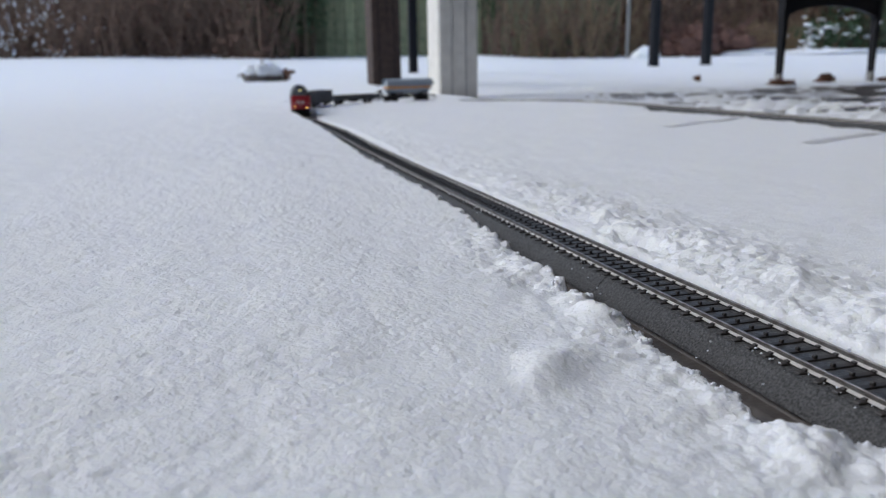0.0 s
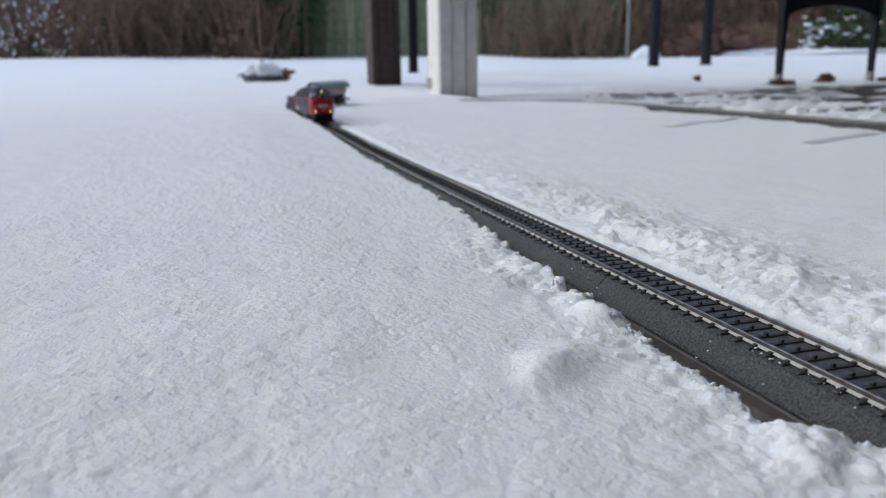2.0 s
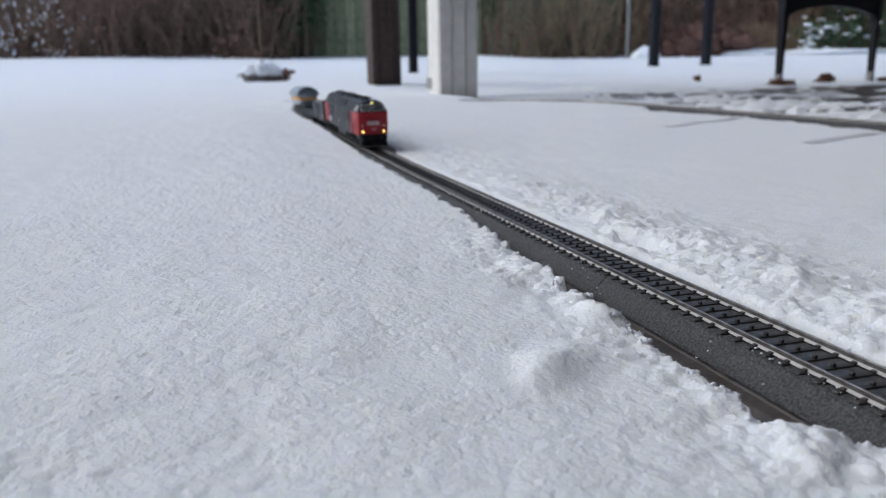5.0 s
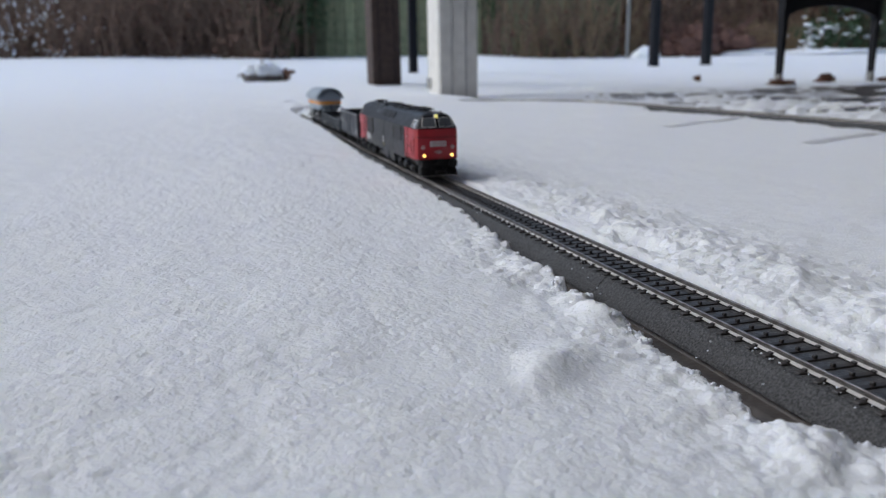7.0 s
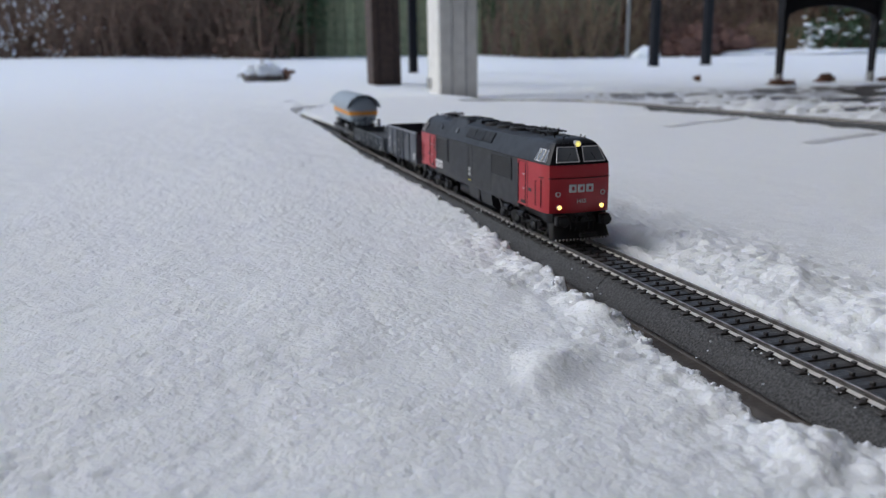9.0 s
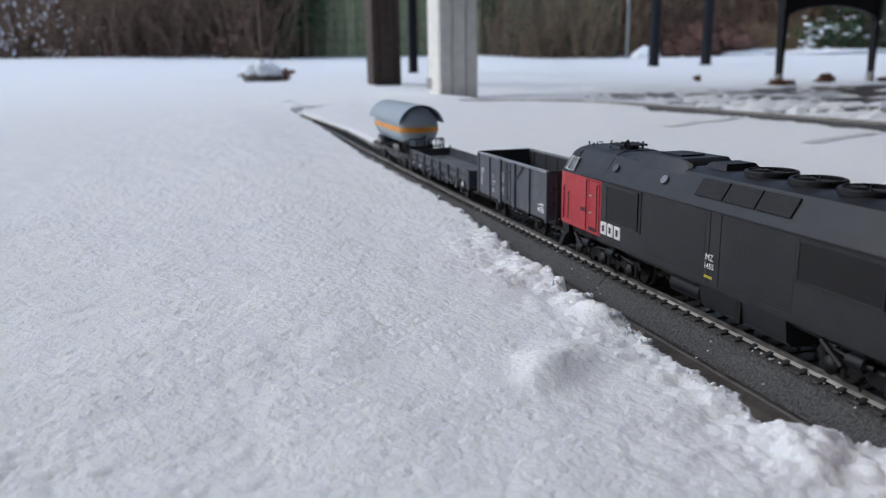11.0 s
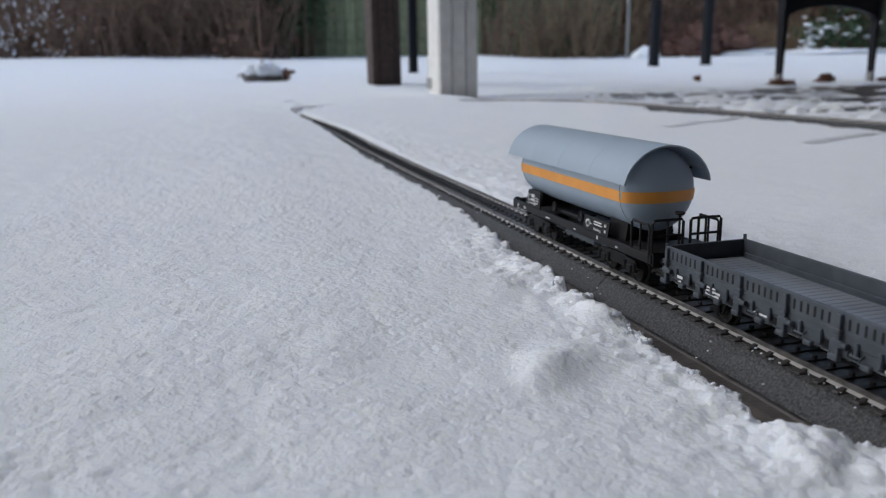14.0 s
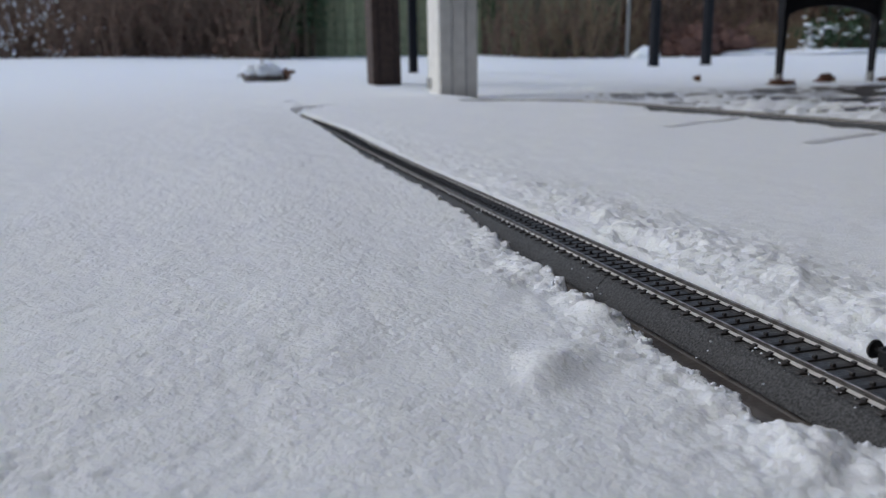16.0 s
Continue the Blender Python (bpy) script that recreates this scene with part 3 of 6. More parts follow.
# ---- black garden bench ----
def garden_bench():
    ax, ay, az = land(1.385, 3.30)
    bx, by, _ = land(1.93, 3.62)
    turn = math.degrees(math.atan2(by - ay, bx - ax))
    t = thing("garden_bench", "black metal garden bench with an arched apron on the terrace", "bench", at=pose(ax, ay, TERRACE, 0, 0, turn))
    length = math.hypot(bx - ax, by - ay)
    for i, x in enumerate((0, length, 0, length)):
        y = 0 if i < 2 else -1.1
        leg = Shape(1)
        leg.loft([[(x + a * w, y + b * w, zz) for a, b in ((-1, -1), (1, -1), (1, 1), (-1, 1))] for zz, w in ((0.0, 0.012), (0.03, 0.0125), (0.03, 0.0105), (0.16, 0.0125), (0.33, 0.0165), (0.44, 0.018))])
        g = part("leg", leg, M_black, t)
        part("foot_cap", Shape(1).box(x - 0.0135, x + 0.0135, y - 0.0135, y + 0.0135, 0, 0.04, 0.003), M_pole, g, "pale worn foot")
    for y in (0, -1.1):
        n = 18
        low = [(length * k / n, 0.250 + 0.066 * math.sin(math.pi * min(1, max(0, k / n))) ** 0.45) for k in range(n + 1)]
        ring = low + [(length, 0.44), (0, 0.44)]
        part("apron", Shape(1).along_y(ring, y - 0.011, y + 0.011), M_black, t, "arched black apron")
    part("seat", Shape(1).box(-0.04, length + 0.04, -1.13, 0.03, 0.44, 0.465, 0.006), M_black, t)
    part("backrest", Shape(1).box(length - 0.01, length + 0.02, -1.1, 0.02, 0.46, 0.85, 0.006), M_black, t)


garden_bench()


# ---- small things on the snow ----
def leaf_pile(side, deep, w, h, n, k, name="leaf_pile", label="small clump of wet brown dead leaves on the terrace"):
    x, y, z = land(side, deep)
    s = Shape(1)
    q = random.Random(k)
    for i in range(n):
        a, r = q.uniform(0, 6.28), w * math.sqrt(q.random())
        cx, cy = r * math.cos(a), r * math.sin(a) * 0.6
        top = h * (1 - (r / w) ** 2)
        l = q.uniform(0.012, 0.024)
        b = q.uniform(0, 6.28)
        d, e = Vector((math.cos(b), math.sin(b), q.uniform(-0.5, 0.7))) * l, Vector((-math.sin(b), math.cos(b), q.uniform(-0.5, 0.5))) * l * 0.55
        c = Vector((cx, cy, 0.004 + q.uniform(0.2, 1) * top))
        s.loft([[c - d, c + e, c + d, c - e], [p + Vector((0, 0, 0.0015)) for p in (c - d, c + e * 0.9, c + d, c - e * 0.9)]])
    s.blob((0, 0, h * 0.3), (w * 0.75, w * 0.5, h * 0.45), k, 9, 5, 0.3)
    plain(name, s, M_leaf, label, "leaves", at=pose(x, y, z))


leaf_pile(1.73, 3.62, 0.042, 0.045, 60, 1)
leaf_pile(1.38, 3.26, 0.065, 0.016, 50, 2)
leaf_pile(1.29, 4.05, 0.018, 0.022, 16, 3)
leaf_pile(1.99, 3.58, 0.05, 0.014, 30, 4)


def plant_bowl():
    x, y, z = land(-0.90, 4.10)
    t = thing("plant_bowl", "low dark plant bowl heaped with snow, sunk in the snow", "plant pot", at=pose(x, y, z - 0.026))
    q = random.Random(6)
    part("bowl", Shape(1).turned([(0.0, 0.07), (0.012, 0.08), (0.040, 0.098), (0.058, 0.106), (0.062, 0.10), (0.050, 0.094)], (0, 0, 0), "z", 24), M_pot, t)
    cap = Shape(1)
    for k in range(9):
        a = q.uniform(0, 6.28)
        cap.blob((0.045 * math.cos(a) + 0.01, 0.055 * math.sin(a), 0.066 + q.uniform(0, 0.022)), (0.055, q.uniform(0.035, 0.055), q.uniform(0.022, 0.040)), k + 8, 14, 8, 0.22)
    part("snow_cap", cap, M_snow, t, "uneven cap of snow")
    st = Shape(1)
    for k in range(26):
        a = q.uniform(0, 6.28)
        r = q.uniform(0.08, 0.15)
        st.tube([(0.05 * math.cos(a), 0.05 * math.sin(a), 0.04), (0.09 * math.cos(a), 0.09 * math.sin(a), 0.07 + 0.03 * q.random()), (r * math.cos(a), r * math.sin(a), 0.030 + 0.03 * q.random())], 0.006, 4, 0.003)
    part("dead_stem", st, M_bank, t, "brown withered stems")
    lf = Shape(1)
    for k in range(40):
        c = Vector((q.gauss(0.02, 0.03), 0.105 + q.gauss(0, 0.022), 0.045 + q.uniform(-0.01, 0.035)))
        d = Vector((q.uniform(-1, 1), q.uniform(-1, 1), q.uniform(-1, 1))).normalized() * q.uniform(0.012, 0.026)
        e = d.orthogonal() * 0.6
        lf.loft([[c - d, c + e, c + d, c - e], [p + Vector((0, 0, 0.002)) for p in (c - d, c + e * 0.9, c + d, c - e * 0.9)]])
    tagged(part("dead_leaves", lf, M_leaf, t, "rust-brown dead leaves over the rim"), kind="stuff")
    part("stake", Shape(1).tube([(-0.005, 0, 0.03), (-0.012, 0, 0.14), (-0.015, 0.0, 0.48)], 0.006, 6, 0.003), M_twig, t)


plant_bowl()


# ---- fence, shrubs and trees at the end of the garden ----
def board_fence():
    x, y, z = land(0.0, 9.9)
    t = thing("fence", "weathered mossy green-grey board fence behind the lawn", "fence", at=pose(x, y, z, 0, 0, -math.degrees(AHEAD)))
    q = random.Random(2)
    board = Shape(1).box(0.004, 0.122, -0.011, 0.011, -0.1, 1.85, 0.004).mesh("board", M_fence)
    for k in range(-18, 18):
        part("board", board, M_fence, t, at=pose(q.uniform(-0.012, 0.012), 0.126 * k, q.uniform(-0.02, 0.02), 0, 0, -90 + q.uniform(-1.5, 1.5)))
    for zz in (0.45, 1.35):
        part("rail", Shape(1).box(-0.06, -0.013, -2.35, 2.2, zz, zz + 0.07, 0.005), M_fence, t)
    for k in range(4):
        part("fence_post", Shape(1).box(-0.12, -0.03, -2.4 + 1.5 * k, -2.31 + 1.5 * k, -0.1, 1.7, 0.005), M_fence, t)


board_fence()


def twigs(s, q, base, height, spread, n, r=0.007):
    for i in range(n):
        a, l = q.uniform(0, 6.28), spread * math.sqrt(q.random()) * 0.55
        p = Vector((base[0] + l * math.cos(a), base[1] + l * math.sin(a), base[2] - 0.03))
        d = Vector((math.cos(a) * q.uniform(0, 0.5), math.sin(a) * q.uniform(0, 0.5), 1)).normalized()
        h = height * q.uniform(0.45, 1.1)
        path = [p]
        for k in range(5):
            d = (d + Vector((q.uniform(-0.3, 0.3), q.uniform(-0.3, 0.3), q.uniform(-0.12, 0.12)))).normalized()
            path.append(path[-1] + d * h / 5)
        rr = r * q.uniform(0.5, 1.5)
        s.tube(path, rr, 4, rr * 0.3)
        for k in range(3):
            m = path[q.randint(1, 4)]
            e = (d + Vector((q.uniform(-1, 1), q.uniform(-1, 1), q.uniform(-0.2, 0.5)))).normalized()
            s.tube([m, m + e * h * 0.15, m + e * h * 0.27 + Vector((0, 0, h * 0.05))], rr * 0.55, 3, rr * 0.2)


def shrub(side, deep, height, spread, n, mat, k, label, r=0.007, trunks=0, leaves=0):
    x, y, z = land(side, deep)
    q = random.Random(k)
    t = thing("shrub", label, "shrub", "shrubs along the fence", at=pose(x, y, z))
    s = Shape(1)
    twigs(s, q, (0, 0, 0), height, spread, n, r)
    tagged(part("branches", s, mat, t), kind="stuff")
    for i in range(trunks):
        a = q.uniform(-0.6, 0.6) * spread
        part("trunk", Shape(1).tube([(a, 0.1 * i, -0.05), (a + q.uniform(-0.06, 0.06), 0.1 * i, 0.5 * height), (a + q.uniform(-0.2, 0.2), 0.1 * i, 1.3 * height)], 0.028, 7, 0.016), mat, t)
    if leaves:
        f = Shape(1)
        for i in range(leaves):
            c = Vector((q.gauss(0, spread * 0.4), q.gauss(0, spread * 0.3), abs(q.gauss(0.2, 0.32)) * height))
            d = Vector((q.uniform(-1, 1), q.uniform(-1, 1), q.uniform(-1, 1))).normalized() * q.uniform(0.02, 0.045)
            e = d.orthogonal() * 0.6
            f.add([c - d, c + e, c + d, c - e], [(0, 1, 2, 3)])
        part("withered_leaves", f, M_rust, t, "rust-brown withered leaves")["kind"] = "stuff"


q = random.Random(11)
BROWN_LABEL = "bare brown winter shrub with tangled twigs before the fence"
for k in range(15):
    shrub(-7.2 + 0.37 * k + q.uniform(-0.1, 0.1), 9.5 + q.uniform(-0.2, 0.7), q.uniform(1.1, 1.7), 0.55, 62, M_twig, 30 + k, BROWN_LABEL, trunks=1 if k % 4 == 1 else 0, leaves=170)
for k in range(6):
    shrub(0.85 + 0.25 * k, 9.35 + q.uniform(-0.1, 0.3), q.uniform(0.8, 1.3), 0.4, 26, M_tan if k % 2 else M_twig, 50 + k, "bare tan winter shrub with thin upright twigs", leaves=25)
for k in range(11):
    shrub(2.35 + 0.42 * k, 10.0 + q.uniform(-0.2, 0.6), q.uniform(1.0, 1.6), 0.55, 52, M_twig if k % 3 else M_tan, 60 + k, "bare reddish-brown winter shrub with withered leaves", leaves=260)
for k in range(4):
    shrub(3.35 + 0.22 * k, 9.3, 0.42, 0.25, 70, M_tan, 80 + k, "dry tan grass tuft above the snow", r=0.004)


def leafy(name, label, side, deep, w, h, n, k, low=0.0, snow=0):
    """A crown of many single leaves on stems."""
    x, y, z = land(side, deep)
    t = thing(name, label, "evergreen", at=pose(x, y, z))
    q = random.Random(k)
    s, f, w2 = Shape(1), Shape(1), Shape(1)
    for i in range(14):
        a = q.uniform(0, 6.28)
        s.tube([(0.1 * math.cos(a), 0.1 * math.sin(a), -0.05), (0.4 * w * math.cos(a), 0.3 * w * math.sin(a), h * 0.5), (0.6 * w * math.cos(a), 0.4 * w * math.sin(a), h * q.uniform(0.7, 1.1))], 0.014, 5, 0.004)
    part("stem", s, M_twig, t)
    for i in range(n):
        c = Vector((q.gauss(0, w * 0.42), q.gauss(0, w * 0.3), low + h * q.random() ** 0.8))
        c.x *= 1.1 - 0.5 * abs(c.z / h - 0.45)
        d = Vector((q.uniform(-1, 1), q.uniform(-1, 1), q.uniform(-0.8, 0.5))).normalized() * q.uniform(0.025, 0.05)
        e = d.cross(Vector((q.random(), q.random(), 1))).normalized() * d.length * 0.5
        f.add([c - d, c + e + Vector((0, 0, 0.006)), c + d, c - e + Vector((0, 0, 0.006))], [(0, 1, 2, 3)])
    tagged(part("leaves", f, M_green, t), kind="stuff")
    for i in range(snow):
        c = (q.gauss(0, w * 0.4), -0.12 + q.gauss(0, w * 0.22), low + h * q.uniform(0.15, 1.0))
        w2.blob(c, (q.uniform(0.015, 0.055), q.uniform(0.02, 0.05), q.uniform(0.008, 0.022)), i, 7, 4, 0.35)
    if snow:
        tagged(part("snow_cover", w2, M_snow, t, "patches of snow on the leaves"), kind="stuff")


leafy("ivy", "dark green ivy hanging over the board fence", -1.62, 9.75, 0.42, 0.85, 1300, 3, low=0.28)
leafy("ivy", "dark green ivy hanging over the board fence", -2.0, 9.8, 0.25, 0.7, 500, 4, low=0.35)
leafy("ivy", "dark green ivy hanging over the board fence", 0.62, 9.8, 0.3, 0.6, 420, 7, low=0.45)
leafy("evergreen_bush", "dark green evergreen bush dusted with snow", 4.78, 9.3, 0.62, 0.75, 1700, 5, low=0.02, snow=46)
leafy("evergreen_bush", "low dark green evergreen bush half covered in snow", 4.25, 9.0, 0.42, 0.32, 600, 6, low=0.0, snow=40)

# white lumps that stand for snow and bright sky between the thicket's branches
s = Shape(1)
q = random.Random(21)
for k in range(190):
    a = -5.5 + 1.35 * q.random() ** 0.8 + (0.9 * q.random() if k % 6 == 0 else 0)
    x, y, z = land(a, 9.25 + q.uniform(-0.1, 0.25))
    zz = z + 0.02 + 0.75 * q.random()
    if q.random() < 0.5 and not (-5.1 < a < -4.25):
        continue
    s.blob((x, y, zz), (q.uniform(0.004, 0.020), q.uniform(0.004, 0.016), q.uniform(0.004, 0.024)), k, 6, 4, 0.4)
tagged(plain("snow_lumps", s, M_snow, "white lumps for the snow and bright sky showing through the brown thicket", "snow"), kind="stuff")


# a heap of brushwood with snow on it, and low snowy hummocks
def brush_heap():
    x, y, z = land(2.98, 9.1)
    t = thing("brush_heap", "reddish-brown heap of brushwood and leaves with snow patches", "brush heap", at=pose(x, y, z, 0, 0, -math.degrees(AHEAD)))
    s = Shape(1)
    q = random.Random(31)
    for k in range(46):
        a = q.uniform(-0.40, 0.40)
        s.blob((q.uniform(-0.15, 0.15), a, 0.34 * q.random() * (1 - (a / 0.5) ** 2)), (0.07, q.uniform(0.07, 0.15), q.uniform(0.05, 0.09)), k, 8, 5, 0.4)
    tagged(part("brush_core", s, M_redtwig, t), kind="stuff")
    s = Shape(1)
    for k in range(150):
        p = Vector((q.uniform(-0.2, 0.1), q.uniform(-0.45, 0.45), q.uniform(0.0, 0.3)))
        s.tube([p, p + Vector((q.uniform(-0.1, 0.1), q.uniform(-0.35, 0.35), q.uniform(0.0, 0.2)))], 0.009, 4, 0.004)
    tagged(part("stick", s, M_redtwig, t), kind="stuff")
    s = Shape(1)
    for k, (a, b) in enumerate(((-0.12, 0.30), (-0.04, 0.33), (0.04, 0.31), (0.1, 0.26))):
        s.blob((-0.1, a, b), (0.06, 0.055, 0.022), k, 9, 5, 0.3)
    tagged(part("snow_cover", s, M_snow, t, "thin snow on the heap"), kind="stuff")


brush_heap()
for side, deep, w, h in ((2.28, 9.0, 0.16, 0.13), (3.55, 9.3, 0.5, 0.07), (4.3, 9.0, 0.7, 0.05)):
    x, y, z = land(side, deep)
    plain("snow_hummock", Shape(1).blob((0, 0, 0), (w, w, h), int(w * 100), 18, 9, 0.12), M_snow, "low rounded hummock of white snow", "snow", at=pose(x, y, z))


# dense dark undergrowth that closes the garden behind the fence
def undergrowth():
    s = Shape(1)
    n, rows = 150, 9
    pts = []
    for j in range(rows):
        u = j / (rows - 1)
        for i in range(n + 1):
            a = -13 + 26 * i / n
            wob = float(lumps(a, u * 4, 0.35, 41)) * 0.5 + float(lumps(a, u * 3, 1.1, 42)) * 0.7
            x, y = garden(a, 11.2 + 0.5 * u - wob * 0.8 * math.sin(math.pi * min(u * 1.1 + 0.1, 1)) - 0.035 * a * a * 0.4)
            pts.append((x, y, 0.1 + u * (2.6 + 0.7 * float(lumps(a, 0, 0.9, 43)))))
    s.add(pts, [(j * (n + 1) + i, j * (n + 1) + i + 1, (j + 1) * (n + 1) + i + 1, (j + 1) * (n + 1) + i) for j in range(rows - 1) for i in range(n)])
    plain("backdrop", s, M_bank, "dense dark brown winter thicket behind the garden", "thicket", "structure", soft=60)


undergrowth()

# ---- the model train, 1:87: each vehicle stands on the middle of its own length, x forwards, z = 0 on the rails ----
P_grey = material("loco_dark_grey", (0.020, 0.022, 0.026), 0.42, tint=(0.016, 0.017, 0.020), grain=0.7, size=0.006, spec=0.3, spots=(0.024, 0.026, 0.030), spot_size=0.02, spot_share=0.4)
P_dark = material("loco_black", (0.007, 0.007, 0.009), 0.42, tint=(0.012, 0.012, 0.014), grain=0.7, size=0.004, spec=0.25)
P_red = material("loco_red", (0.41, 0.011, 0.022), 0.36, tint=(0.37, 0.010, 0.020), grain=0.7, size=0.006)
P_under = material("underframe_black", (0.011, 0.011, 0.013), 0.45, tint=(0.018, 0.017, 0.016), grain=0.8, size=0.003, spec=0.2)
P_wheel = material("wheel_metal", (0.09, 0.085, 0.08), 0.35, metal=0.8, tint=(0.03, 0.03, 0.03), grain=0.6, size=0.003)
P_wagon = material("wagon_grey", (0.078, 0.088, 0.104), 0.46, tint=(0.068, 0.076, 0.09), grain=0.7, size=0.008, spec=0.3, spots=(0.097, 0.107, 0.124), spot_size=0.02, spot_share=0.4)
# Wagon grey about halved: shade inside and on the ends is put into colour.
P_wagon_shaded = material("wagon_grey_shaded", (0.036, 0.040, 0.046), 0.5, tint=(0.026, 0.029, 0.034), grain=0.7, size=0.01)
P_flat = material("flat_wagon_grey", (0.078, 0.089, 0.103), 0.45, tint=(0.05, 0.058, 0.068), grain=0.7, size=0.006, spec=0.3)
# Worn tone, with the deck's wet sheen put into the lighter colour.
P_deck = material("flat_wagon_deck", (0.25, 0.268, 0.292), 0.32, tint=(0.14, 0.15, 0.165), grain=0.8, size=0.02)
P_tank = material("tank_blue_grey", (0.325, 0.395, 0.46), 0.40, tint=(0.30, 0.365, 0.425), grain=0.7, size=0.02, spots=(0.34, 0.41, 0.475), spot_size=0.03, spot_share=0.4)
P_shade = material("sunshade_grey", (0.335, 0.40, 0.46), 0.42, tint=(0.31, 0.37, 0.425), grain=0.7, size=0.03)
P_orange = material("orange_stripe", (0.80, 0.33, 0.045), 0.45, tint=(0.70, 0.28, 0.04), grain=0.7, size=0.01)
P_print = material("white_print", (0.66, 0.66, 0.66), 0.5, tint=(0.7, 0.7, 0.7), grain=0.5, size=0.002)
P_frame = material("silver_frame", (0.62, 0.62, 0.62), 0.35, metal=0.3, tint=(0.5, 0.5, 0.5), grain=0.5, size=0.003)
P_glass = material("dark_cab_glass", (0.15, 0.165, 0.175), 0.08, tint=(0.09, 0.10, 0.105), grain=0.5, size=0.01, coat=0.6)
P_yellow = material("yellow_print", (0.55, 0.48, 0.05), 0.5)
P_lit = glow("lit_headlamp", (1.0, 0.54, 0.12), 3.2)
P_top = glow("lit_top_lamp", (0.95, 0.85, 0.22), 0.75)


def wheelset(parent, x, r, half=8.3):
    """Two flanged wheels on an axle, with spokes' holes marked, that turns as one."""
    s = Shape()
    s.turned([(-half - 2.4, 0.9), (half + 2.4, 0.9)], (0, 0, 0), "y", 8)
    for sg in (-1, 1):
        o = sg * half
        s.turned([(o - sg * 1.4, r + 0.9), (o - sg * 0.9, r + 0.9), (o - sg * 0.6, r), (o + sg * 1.4, r - 0.1), (o + sg * 1.4, r - 0.9), (o + sg * 0.9, r - 1.1), (o + sg * 0.9, 1.6), (o + sg * 1.5, 1.2)], (0, 0, 0), "y", 20)
        for k in range(6):
            a = k * math.pi / 3
            s.box(math.cos(a) * r * 0.5 - 0.45, math.cos(a) * r * 0.5 + 0.45, o + sg * 0.8 - 0.2, o + sg * 0.8 + 0.45, math.sin(a) * r * 0.5 - 0.45, math.sin(a) * r * 0.5 + 0.45)
    w = part("wheelset", s, P_wheel, parent, "dark metal wheelset", at=pose(x * MM, 0, r * MM))
    WHEELS.append((w, x * MM, r * MM))
    return w


WHEELS = []


def buffers(v, x, sg, z=12.3, y=10.2):
    for side in (-1, 1):
        s = Shape()
        s.turned([(0, 1.5), (sg * 3.2, 1.4), (sg * 3.2, 0.8), (sg * 5.2, 0.8), (sg * 5.2, 2.4), (sg * 5.7, 2.6), (sg * 6.1, 2.2), (sg * 6.2, 0.4)], (x, side * y, z), "x", 14)
        part("buffer", s, P_under, v)


def coupler(v, x, sg):
    s = Shape()
    s.box(min(x - sg * 6, x + sg * 6), max(x - sg * 6, x + sg * 6), -1.2, 1.2, 5.2, 6.6, 0.3)
    s.box(min(x + sg * 4.5, x + sg * 7.5), max(x + sg * 4.5, x + sg * 7.5), -4.2, 4.2, 4.9, 6.9, 0.4)
    part("coupler", s, P_under, v)


def bars(name, v, x, z, rows, y, mat=P_print, label=""):
    """Writing too small to read, as bars on a side: rows of (dx, dz, width, height)."""
    s = Shape()
    for dx, dz, w, h in rows:
        s.box(x + dx, x + dx + w, y - 0.06, y + 0.02, z + dz, z + dz + h)
    return tagged(part(name, s, mat, v, label), kind="stuff")


def mirrored(rings):
    return [[(-x, y, z) for x, y, z in r] for r in rings]


def stretch(x):
    """The cabs are a little longer than their plan."""
    return x + 3.5 * min(max((x - 79) / 16, 0), 1)


def outline(x0, half, nose, back, z, n=6):
    """A plan of a cab end: from the side at x0 round the nose."""
    pts = [(x0, -half), (nose - back * 0.72, -half), (nose - back * 0.36, -half * 0.975), (nose - back * 0.17, -half * 0.91), (nose - back * 0.045, -half * 0.6), (nose, 0)]
    return [(stretch(x), y, z) for x, y in pts] + [(stretch(x), -y, z) for x, y in pts[-2::-1]]


